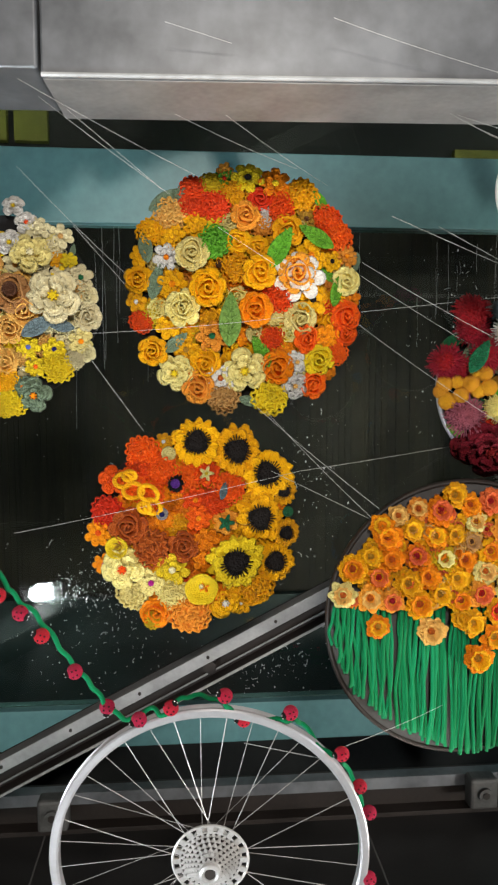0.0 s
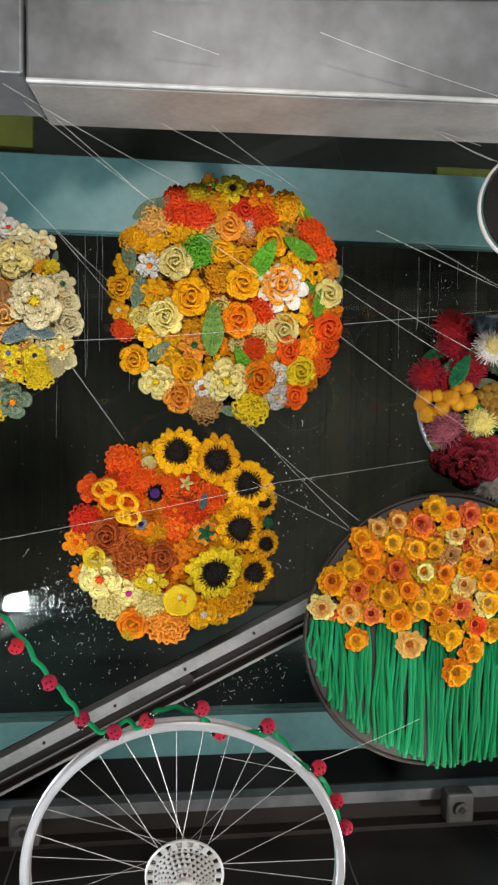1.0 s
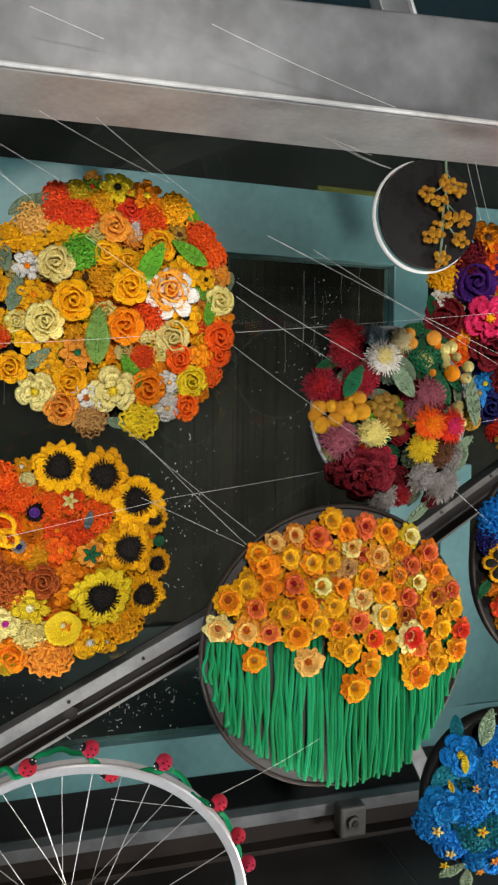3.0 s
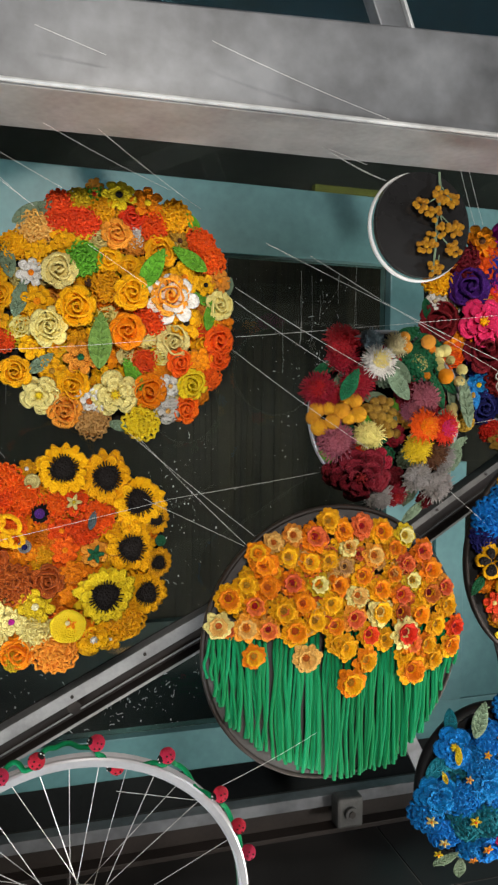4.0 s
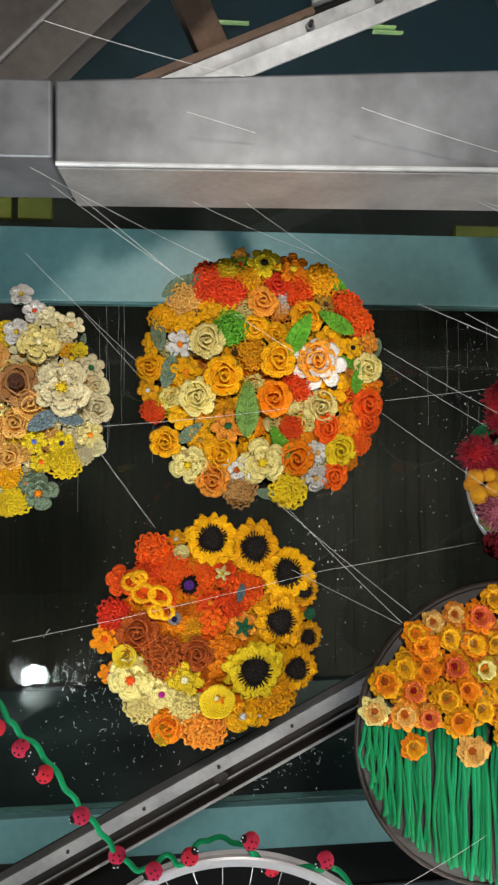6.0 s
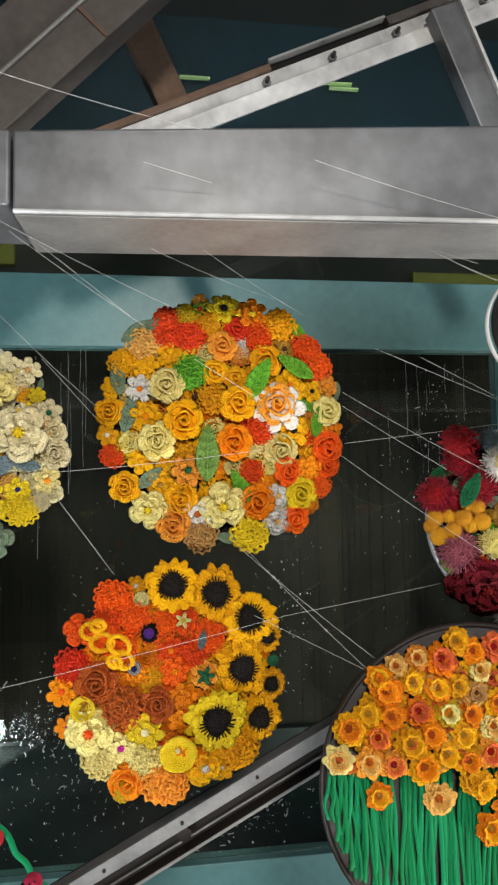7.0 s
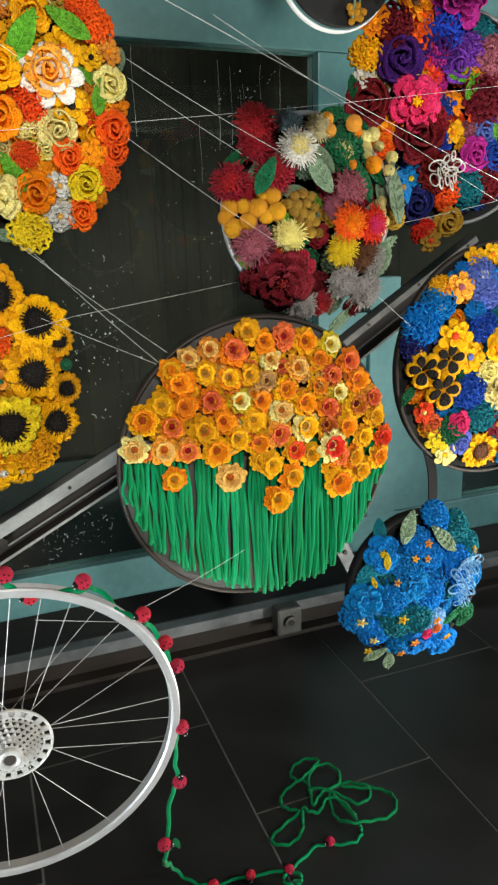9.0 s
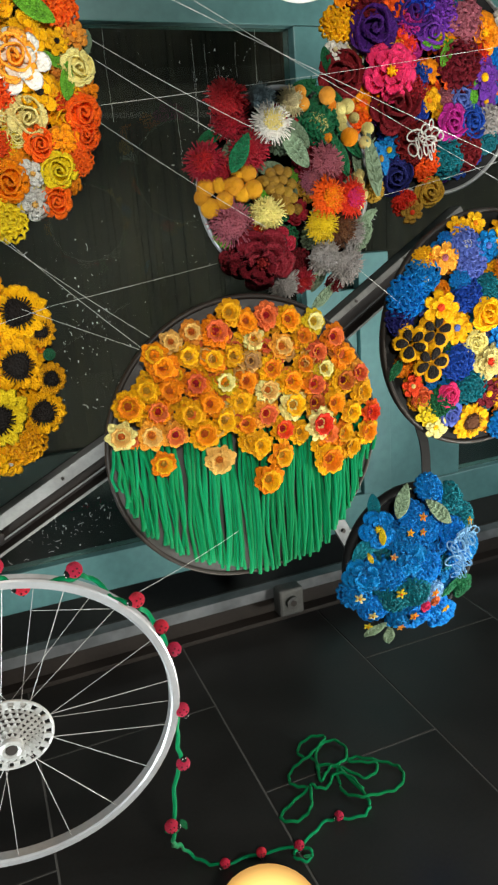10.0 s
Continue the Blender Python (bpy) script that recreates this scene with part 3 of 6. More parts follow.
def cup_shape(rnd):
    s = Shell()
    s.bowl(((0.5, 0.06), (0.85, 0.3), (1.0, 0.6), (0.98, 0.68), (0.88, 0.66), (0.74, 0.4), (0.45, 0.16), (0.0, 0.1)), 28, 5, 0.03)
    c = Shell()
    c.lump(0, 0, 0.2, 0.15, 0.15, 0.12, 8, 5)
    return s.mesh("cup_flower"), c.mesh("flower_centre")


def pompom_shape(rnd):
    s = Shell()
    s.lump(0, 0, 0.3, 0.74, 0.74, 0.5, 12, 7)
    for k in range(300):
        a, h = 2.399963 * k, 1 - k / 300 * 1.05
        r = math.sqrt(max(0, 1 - h * h))
        d = Vector((r * math.cos(a), r * math.sin(a), h)) + Vector([0.3 * (rnd.random() - 0.5) for _ in range(3)])
        tip = Vector((d.x * 0.98, d.y * 0.98, 0.3 + d.z * 0.72)) * (0.85 + 0.22 * rnd.random())
        foot = Vector((d.x * 0.4, d.y * 0.4, 0.3 + d.z * 0.25))
        s.cord([foot, foot.lerp(tip, 0.6) + Vector((0.05 * rnd.random(), 0.05 * rnd.random(), 0.03)), tip], 0.026, 3, False)
    c = Shell()
    c.lump(0, 0, 0.66, 0.5, 0.5, 0.24, 9, 5)
    for k in range(60):
        a, r = 2.4 * k, 0.5 * math.sqrt(k / 60)
        c.cord([(r * math.cos(a), r * math.sin(a), 0.72), (1.12 * r * math.cos(a), 1.12 * r * math.sin(a), 0.98)], 0.026, 3, False)
    return s.mesh("pompom"), c.mesh("flower_centre")


def leaf_shape(rnd):
    s = Shell()

    def place(a, b, c):
        w = 0.42 * (1 - 0.45 * a * a) * (1 - 0.25 * a)
        return (a, w * b, 0.14 + 0.07 * c + 0.16 * abs(b) * w * 2 + 0.1 * a * a)
    s.ball(lambda a, b, c: place(c, a, b), 12, 10)
    for k in range(5):
        x = -0.6 + 0.3 * k
        for side in (-1, 1):
            s.cord([(x, 0.0, 0.24 + 0.1 * x * x), (x + 0.18, side * 0.28 * (1 - 0.3 * x), 0.3 + 0.1 * x * x)], 0.035, 4, False)
    s.cord([(-0.98, 0, 0.3), (-0.4, 0, 0.24), (0.3, 0, 0.23), (0.95, 0, 0.3)], 0.05, 5, False)
    return s.mesh("leaf"), None


def berry_shape(rnd):
    s = Shell()
    s.ball(lambda a, b, c: (a, b, 0.9 + c), 14, 9)
    return s.mesh("berry"), None


def pansy_shape(rnd):
    s = Shell()
    for a, outer, wide, z in ((55, 1.0, 0.5, 0.1), (125, 1.0, 0.5, 0.1), (-10, 0.95, 0.44, 0.18), (190, 0.95, 0.44, 0.18), (270, 0.95, 0.56, 0.22)):
        s.petal(radians(a), 0.05, outer, wide, z, 0.06, 0.09, 0, 0.06)
    c = Shell()
    for a, reach, wide in ((55, 0.74, 0.26), (125, 0.74, 0.26), (-10, 0.78, 0.27), (190, 0.78, 0.27), (270, 0.76, 0.36)):
        c.petal(radians(a), 0.12, reach, wide, 0.3, 0.06, 0.05, 0, 0.04)
    return s.mesh("pansy"), c.mesh("blotch")


def button_shape(rnd):
    s = Shell()
    s.lump(0, 0, 0.3, 1.0, 1.0, 0.4, 14, 6)
    s.cord([(0.8 * math.cos(a), 0.8 * math.sin(a), 0.62) for a in (2 * math.pi * i / 16 for i in range(16))], 0.16, 5)
    return s.mesh("button"), None


def rings_shape(rnd):
    """Two small rings of thick cord, one over the other."""
    s = Shell()
    for x, y, r, z in ((-0.3, 0.25, 0.5, 0.3), (0.25, -0.3, 0.55, 0.36), (0.05, 0.5, 0.34, 0.4)):
        s.cord([(x + r * math.cos(a), y + 0.75 * r * math.sin(a), z + 0.08 * math.sin(2 * a)) for a in (2 * math.pi * i / 20 for i in range(20))], 0.13, 6)
    return s.mesh("cord_ring"), None


def star_shape(rnd):
    s = Shell()
    for k in range(5):
        s.petal(2 * math.pi * k / 5, 0.0, 1.0, 0.3, 0.2, 0.0, 0.14, 0.6, 0, 6, 4)
    c = Shell()
    c.lump(0, 0, 0.38, 0.22, 0.22, 0.14, 6, 4)
    return s.mesh("star_flower"), c.mesh("flower_centre")


def loops_shape(rnd):
    s = Shell()
    for k in range(13):
        a, r = 2.4 * k, 0.75 * math.sqrt((k + 0.5) / 13)
        x, y, q, tilt = r * math.cos(a), r * math.sin(a), 0.2 + 0.08 * rnd.random(), rnd.random() * 6
        s.cord([(x + q * math.cos(b) * (1 + 0.5 * math.cos(tilt)), y + q * math.sin(b), 0.4 + 0.2 * math.sin(b + tilt)) for b in (2 * math.pi * i / 12 for i in range(12))], 0.04, 4)
    return s.mesh("loop_tassel"), None


SHAPES = dict(rose=rose_shape, carnation=carnation_shape, daisy=daisy_shape, daffodil=daffodil_shape, sunflower=sunflower_shape, peony=peony_shape,
              pompom=pompom_shape, leaf=leaf_shape, berry=berry_shape, pansy=pansy_shape, button=button_shape, cup=cup_shape, rings=rings_shape, star=star_shape, loops=loops_shape)
KIND_NAME = dict(cup="cup_flower", rings="cord_ring", star="star_flower", loops="loop_tassel")
rng = random.Random(7)
LIBRARY = {k: [fn(rng) for _ in range(1 if k in ("berry", "button", "pansy", "star", "cup") else 4)] for k, fn in SHAPES.items()}
DEFAULT_CENTRE = dict(sunflower="BLK", pansy="BLK", daffodil="COR", peony="OL", star="OL")


# petals and throat that go with each trumpet colour
DAFFODIL = dict(Y=(("Y", "O", "Y"), "OCH"), O=(("Y", "O", "Y"), "RUS"), COR=(("COR", "O", "LO"), "DRD"), PCH=(("PCH", "LO", "LY"), "RUS"), LY=(("LY", "OL"), "OCH"), TAN=(("PCH", "Y"), "BRN"),
                RUS=(("Y", "O"), "MAR"), R=(("RO", "Y", "COR"), "DRD"))


class Disc:
    """A hung round panel: a board in a rim, to which the flowers are sewn."""

    def __init__(self, at, radius, label, board, rim=None, rim_tube=0.008, dome=0.02, tilt=14.0, group="hung flower discs", base=0.0):
        self.radius, self.dome, self.tilt, self.base = radius, dome, tilt, base
        self.ob = empty("flower_disc", at, label, "flower disc", group)
        bm = cylinder(bmesh.new(), radius - 0.004, 0.012, pose(0, 0.008, 0, 90, 0, 0), 64)
        part("board", bm, board, self.ob)
        if rim:
            part("rim", ring(bmesh.new(), radius, rim_tube, 72, 8, pose(0, 0.006, 0, 90, 0, 0), 1.6), rim, self.ob, smooth=True)


def put(disc, x, z, size, kind, colour, colour2="", spin=None, out=0.0, petals=""):
    """Sew one flower on: place and diameter in centimetres, from the middle of the disc."""
    x, z, half = x / 100, z / 100, size / 200
    d = min(1.0, math.hypot(x, z) / disc.radius)
    lean = radians(disc.tilt) * d
    away = math.atan2(z, x)
    depth = disc.base + disc.dome * (1 - d * d) + out / 100 + 0.004 * rng.random()
    turn = rng.random() * 360 if spin is None else spin
    axis = Vector((-math.sin(away), math.cos(away), 0))
    m = (Matrix.Translation((x, -depth, z)) @ Matrix.Rotation(math.pi / 2, 4, "X") @ Matrix.Rotation(lean + radians(rng.uniform(-5, 5)), 4, axis)
         @ Matrix.Rotation(radians(turn), 4, "Z") @ Matrix.Scale(half, 4))
    body, heart, *throat = rng.choice(LIBRARY[kind])
    if throat:
        rows, deep = DAFFODIL[colour]
        ob = part("daffodil", body, shade(petals or rng.choice(rows)), disc.ob, at=m)
        part("trumpet", heart, shade(colour), ob)
        part("throat", throat[0], shade(deep), ob)
        return ob
    ob = part(KIND_NAME.get(kind, kind), body, shade(colour), disc.ob, at=m)
    if heart:
        part(heart.name.split(".")[0], heart, shade(colour2 or DEFAULT_CENTRE.get(kind, colour)), ob)
    return ob


def backing(disc, palette, step=5.0, size=5.5, kinds=("carnation", "daisy", "rose"), keep=lambda x, z: True, reach=0.93, back=-0.011):
    """Small flowers that fill the ground between the larger ones."""
    r, row, z = disc.radius * 100 * reach, 0, -disc.radius * 100
    while z < r:
        x = -r + (row % 2) * step / 2
        while x < r:
            px, pz = x + rng.uniform(-0.8, 0.8), z + rng.uniform(-0.8, 0.8)
            if math.hypot(px, pz) < r - size * 0.3 and keep(px, pz):
                put(disc, px, pz, size * rng.uniform(0.85, 1.15), rng.choice(kinds), rng.choice(palette), rng.choice(palette), out=back * 100)
            x += step
        z, row = z + step * 0.87, row + 1

# ---- the hung discs ----

DISC_A = Disc(pose(0.141, 1.745, 1.907, 0, 0, 0), 0.278, "round panel of yellow, orange and red crocheted flowers on nylon lines", BOARD, dome=0.035)
backing(DISC_A, ("Y", "Y", "O", "OL", "LO", "LY"), 4.9, 6.2)
put(DISC_A, -12.7, 23.2, 7.6, "carnation", "R")
put(DISC_A, -12.7, 19.4, 7.5, "carnation", "R")
put(DISC_A, -7.4, 19.5, 8.0, "carnation", "R")
put(DISC_A, -8.4, 24.7, 6.6, "carnation", "OL")
put(DISC_A, -5.1, 26.3, 5.7, "daisy", "G", "R")
put(DISC_A, -4.9, 28.1, 4.8, "daisy", "LO")
put(DISC_A, 0.5, 26.3, 8.8, "daisy", "OL", "BLK")
put(DISC_A, 7.0, 25.0, 8.8, "daisy", "O", "OL")
put(DISC_A, 13.6, 22.7, 8.8, "carnation", "Y")
put(DISC_A, 9.8, 22.8, 3.2, "leaf", "G")
put(DISC_A, 17.9, 21.7, 6.7, "leaf", "G", "", 120)
put(DISC_A, -3.1, 22.4, 7.1, "carnation", "Y")
put(DISC_A, 3.4, 21.4, 6.8, "rose", "R")
put(DISC_A, 8.4, 19.7, 7.6, "carnation", "RO")
put(DISC_A, -0.2, 17.2, 8.0, "rose", "LO")
put(DISC_A, 4.4, 18.7, 3.8, "daisy", "W")
put(DISC_A, 4.4, 16.1, 3.8, "daisy", "W")
put(DISC_A, -17.7, 17.9, 8.9, "carnation", "PCH")
put(DISC_A, -18.4, 21.0, 10.4, "leaf", "SG", "", 30)
put(DISC_A, -22.7, 13.6, 7.3, "carnation", "Y")
put(DISC_A, -17.4, 12.3, 7.0, "daisy", "Y")
put(DISC_A, -12.1, 14.7, 7.0, "daisy", "Y")
put(DISC_A, -7.8, 16.3, 6.1, "daisy", "OL")
put(DISC_A, -4.2, 15.7, 5.1, "rose", "LY")
put(DISC_A, 19.7, 17.2, 7.6, "carnation", "RO")
put(DISC_A, 22.2, 13.3, 8.1, "carnation", "RO")
put(DISC_A, 9.9, 13.8, 8.9, "rose", "Y")
put(DISC_A, 14.6, 17.0, 6.6, "daisy", "OCH", "BRN")
put(DISC_A, 16.6, 12.5, 9.9, "leaf", "G", "", 150, 1)
put(DISC_A, 7.8, 9.6, 11.2, "leaf", "G", "", 60, 1)
put(DISC_A, -7.8, 11.1, 8.8, "carnation", "G")
put(DISC_A, -2.1, 11.2, 7.0, "rose", "Y")
put(DISC_A, 2.6, 9.7, 6.5, "rose", "Y")
put(DISC_A, -12.8, 8.2, 9.1, "rose", "LY", "", 0, 1)
put(DISC_A, -18.9, 7.4, 7.2, "daisy", "W", "O")
put(DISC_A, -23.8, 10.2, 8.4, "leaf", "SG", "", 100)
put(DISC_A, -24.9, 7.9, 6.1, "daisy", "Y")
put(DISC_A, 15.4, 8.2, 8.5, "daisy", "Y", "O")
put(DISC_A, 24.6, 8.4, 6.5, "daisy", "LO", "O")
put(DISC_A, 27.2, 7.3, 4.8, "leaf", "SG")
put(DISC_A, 20.9, 7.1, 5.9, "daisy", "Y", "BLK")
put(DISC_A, 12.4, 3.1, 13.2, "daisy", "W", "O", 0, 0.5)
put(DISC_A, 11.8, 3.7, 10.4, "rose", "LO", "", 0, 1)
put(DISC_A, 24.3, 2.3, 8.0, "rose", "LY")
put(DISC_A, 19.8, 3.7, 5.6, "leaf", "G")
put(DISC_A, 21.7, -0.1, 7.5, "leaf", "G", "", 80)
put(DISC_A, -25.6, 2.4, 7.6, "rose", "Y")
put(DISC_A, -21.4, 1.8, 8.8, "leaf", "SG", "", 75)
put(DISC_A, -17.5, 1.1, 8.1, "daisy", "Y", "O")
put(DISC_A, -9.3, 0.1, 10.3, "rose", "Y", "", 0, 1)
put(DISC_A, -2.4, 5.0, 7.9, "carnation", "Y")
put(DISC_A, 3.0, 3.8, 9.3, "rose", "Y", "", 0, 1)
put(DISC_A, 7.4, -1.6, 8.5, "carnation", "RO")
put(DISC_A, 15.8, -2.1, 8.9, "daisy", "Y", "BLK")
put(DISC_A, -6.4, 5.8, 2.0, "button", "BRN")
put(DISC_A, -26.1, -2.8, 5.9, "daisy", "Y", "W")
put(DISC_A, -21.1, -4.6, 5.9, "rose", "LY")
put(DISC_A, -15.1, -4.5, 9.6, "rose", "LY", "", 0, 1)
put(DISC_A, 1.9, -4.7, 9.4, "rose", "O", "", 0, 1)
put(DISC_A, -4.1, -7.3, 12.8, "leaf", "LG", "", 88, 1.2)
put(DISC_A, 19.9, -3.7, 4.5, "rose", "RO")
put(DISC_A, 24.1, -6.0, 8.9, "rose", "RO")
put(DISC_A, 25.6, -1.5, 5.8, "daisy", "O")
put(DISC_A, -25.1, -7.4, 6.2, "carnation", "RO")
put(DISC_A, 12.9, -6.8, 9.1, "rose", "LY")
put(DISC_A, -9.3, -6.0, 5.0, "daisy", "Y")
put(DISC_A, -8.3, -11.0, 8.4, "daisy", "LO", "DG")
put(DISC_A, -18.7, -8.8, 7.0, "daisy", "Y")
put(DISC_A, -22.3, -14.5, 8.2, "rose", "Y")
put(DISC_A, -16.8, -12.5, 7.3, "leaf", "SG", "", 40)
put(DISC_A, -14.4, -14.1, 7.3, "daisy", "Y", "OCH")
put(DISC_A, -9.8, -17.4, 8.7, "rose", "Y")
put(DISC_A, 6.3, -11.6, 6.1, "carnation", "RO")
put(DISC_A, 14.4, -11.5, 7.6, "rose", "RO")
put(DISC_A, 19.9, -10.9, 7.0, "daisy", "O")
put(DISC_A, 24.2, -10.0, 7.1, "rose", "RO")
put(DISC_A, 22.6, -15.0, 6.0, "carnation", "RO")
put(DISC_A, 17.7, -16.6, 8.8, "rose", "OL")
put(DISC_A, 9.6, -14.4, 5.1, "daisy", "O")
put(DISC_A, 7.4, -18.4, 9.4, "rose", "O")
put(DISC_A, 12.3, -17.0, 6.3, "peony", "W", "PCH")
put(DISC_A, 11.9, -22.8, 7.0, "peony", "W", "PCH")
put(DISC_A, 16.5, -22.5, 7.8, "rose", "RO")
put(DISC_A, 3.5, -14.5, 8.7, "leaf", "G", "", 120)
put(DISC_A, -0.5, -19.0, 11.4, "peony", "LY", "OL")
put(DISC_A, -6.2, -20.8, 8.0, "daisy", "W", "RUS")
put(DISC_A, -17.0, -19.5, 9.6, "peony", "LY")
put(DISC_A, -11.6, -23.1, 9.1, "rose", "LO")
put(DISC_A, -5.5, -25.7, 8.7, "carnation", "TAN")
put(DISC_A, 5.9, -25.7, 9.6, "carnation", "OL")
put(DISC_A, 1.1, -26.5, 6.4, "leaf", "SG")
put(DISC_A, 20.4, -19.5, 4.7, "daisy", "O")
put(DISC_A, 1.9, -10.3, 5.0, "rose", "LY")
put(DISC_A, 10.3, -10.1, 5.1, "rose", "LY")
put(DISC_A, -1.0, 14.0, 3.7, "daisy", "OL")
put(DISC_A, 11.4, -13.0, 3.7, "rose", "O")
put(DISC_A, -13.7, -8.8, 5.5, "daisy", "Y", "O")

DISC_B = Disc(pose(0.015, 1.705, 1.338, 0, 0, 0), 0.238, "round panel of sunflowers and red, orange and yellow crochet flowers", BOARD, dome=0.03)
backing(DISC_B, ("Y", "Y", "O", "RO", "O"), 4.2, 6.0)
put(DISC_B, 0.4, 20.3, 13.3, "sunflower", "Y")
put(DISC_B, 9.8, 18.3, 13.6, "sunflower", "Y")
put(DISC_B, 17.0, 12.6, 13.8, "sunflower", "Y")
put(DISC_B, 21.1, 8.5, 8.3, "sunflower", "Y")
put(DISC_B, 15.2, 2.2, 13.6, "sunflower", "Y")
put(DISC_B, 21.8, -1.8, 8.1, "sunflower", "Y")
put(DISC_B, 9.4, -7.9, 14.6, "sunflower", "OL", "", 0, 1)
put(DISC_B, 19.1, -8.7, 11.7, "sunflower", "Y")
put(DISC_B, 11.4, 9.6, 5.0, "sunflower", "Y")
put(DISC_B, -7.4, 20.5, 5.1, "daisy", "Y", "W")
put(DISC_B, -6.2, 17.7, 3.7, "button", "LY")
put(DISC_B, -12.3, 17.9, 8.9, "carnation", "RO")
put(DISC_B, -8.1, 13.9, 8.1, "carnation", "RO")
put(DISC_B, -13.1, 14.4, 7.0, "carnation", "RO")
put(DISC_B, -19.4, 11.6, 7.4, "peony", "RO", "RO")
put(DISC_B, -15.2, 11.0, 8.2, "carnation", "RO")
put(DISC_B, -15.4, 10.6, 8.6, "rings", "Y", "", 0, 1.2)
put(DISC_B, -10.8, 7.6, 7.6, "carnation", "RO")
put(DISC_B, -10.6, 7.2, 8.4, "rings", "Y", "", 150, 1.2)
put(DISC_B, -4.1, 11.1, 6.2, "daisy", "RO", "BLK")
put(DISC_B, -4.5, 10.9, 4.6, "sunflower", "BLK", "BLK", 0, 1)
put(DISC_B, -4.7, 11.0, 2.3, "button", "VIO", "", 0, 2)
put(DISC_B, 2.8, 13.1, 7.3, "daisy", "RO", "Y")
put(DISC_B, 8.2, 9.9, 8.1, "carnation", "RO")
put(DISC_B, 0.0, 6.9, 6.8, "daisy", "RO", "O")
put(DISC_B, -1.3, 12.6, 6.6, "carnation", "RO")
put(DISC_B, 5.0, 6.7, 7.4, "carnation", "RO")
put(DISC_B, 0.7, 2.6, 7.2, "daisy", "RO", "O")
put(DISC_B, -21.0, 4.0, 8.2, "carnation", "R")
put(DISC_B, -7.9, 3.9, 3.0, "button", "GRY", "", 0, 1.5)
put(DISC_B, -7.9, 3.9, 1.3, "button", "NAV", "", 0, 2.2)
put(DISC_B, -15.8, 0.7, 10.0, "rose", "RUS")
put(DISC_B, 7.2, 1.5, 6.9, "daisy", "LO", "DG")
put(DISC_B, -23.0, -1.1, 7.5, "daisy", "O", "RO")
put(DISC_B, -18.4, -4.4, 6.3, "rose", "OCH")
put(DISC_B, -10.2, -4.6, 9.8, "carnation", "RUS")
put(DISC_B, -3.0, -4.1, 8.3, "rose", "RUS")
put(DISC_B, 2.4, -2.9, 7.2, "daisy", "O")
put(DISC_B, -17.2, -9.4, 11.0, "peony", "LY", "RO")
put(DISC_B, -21.9, -8.8, 6.0, "daisy", "O", "MAG")
put(DISC_B, -5.6, -9.7, 9.1, "daisy", "OL", "CRM")
put(DISC_B, 1.9, -8.1, 5.9, "daisy", "O")
put(DISC_B, -10.7, -13.1, 7.6, "daisy", "LY", "MAG")
put(DISC_B, -15.1, -16.1, 8.4, "carnation", "LY")
put(DISC_B, -5.6, -16.0, 8.4, "carnation", "LY")
put(DISC_B, 1.2, -13.8, 8.0, "cup", "OL", "CRM", 0, 1.2)
put(DISC_B, 3.9, -14.5, 8.8, "peony", "O")
put(DISC_B, 6.9, -18.0, 9.8, "peony", "Y", "W")
put(DISC_B, 14.2, -14.8, 10.3, "carnation", "Y")
put(DISC_B, -9.5, -20.5, 9.0, "rose", "O")
put(DISC_B, -1.5, -21.0, 10.9, "carnation", "LO")
put(DISC_B, -10.5, -22.7, 5.2, "carnation", "OL")
put(DISC_B, 10.8, -18.8, 6.8, "daisy", "Y", "W")
put(DISC_B, 22.3, 3.5, 2.7, "button", "DG", "", 0, 1)
put(DISC_B, 14.6, -14.4, 2.9, "star", "PER")
put(DISC_B, 11.4, 0.3, 4.7, "carnation", "Y")
put(DISC_B, -13.8, -8.9, 4.8, "carnation", "LY")
put(DISC_B, 6.6, 9.2, 4.4, "leaf", "GB", "", 75, 2)
put(DISC_B, 7.2, 1.5, 4.6, "star", "DG", "DG", 0, 1.6)
put(DISC_B, 2.6, 13.3, 4.0, "star", "LY", "OL", 0, 1.6)
put(DISC_B, -18.6, -4.2, 5.4, "cup", "OL", "OCH", 0, 1)

DISC_G = Disc(pose(0.615, 1.515, 1.154, 0, 0, 0), 0.310, "round panel of orange daffodils above a green cord fringe", BOARD_GREY, STEEL_DARK, 0.006, dome=0.014, base=0.012)
backing(DISC_G, ("Y", "O", "COR", "PCH", "Y"), 3.5, 4.4, ("daffodil", "daffodil", "daisy"), lambda x, z: z > 5.5 + 1.5 * math.sin(x * 0.3), back=-0.004)
put(DISC_G, -3.4, 28.3, 6.5, "daffodil", "Y", "O")
put(DISC_G, 0.2, 26.1, 6.1, "daffodil", "O", "R")
put(DISC_G, 4.7, 26.9, 6.5, "daffodil", "COR", "COR")
put(DISC_G, 9.5, 25.5, 7.0, "daffodil", "O", "R")
put(DISC_G, 15.5, 24.4, 6.3, "daffodil", "LY", "O")
put(DISC_G, -15.9, 24.0, 5.5, "daffodil", "PCH", "BRN")
put(DISC_G, -11.5, 25.5, 5.6, "daffodil", "PCH", "TAN")
put(DISC_G, -6.5, 24.9, 7.5, "daffodil", "COR", "R")
put(DISC_G, 1.4, 22.4, 5.3, "daffodil", "PCH", "BRN")
put(DISC_G, 7.6, 20.2, 6.6, "daffodil", "PCH", "RUS")
put(DISC_G, 12.5, 21.7, 5.8, "daffodil", "O", "R")
put(DISC_G, 19.9, 20.6, 6.8, "daffodil", "COR", "R")
put(DISC_G, -19.5, 21.8, 6.1, "daffodil", "Y", "Y")
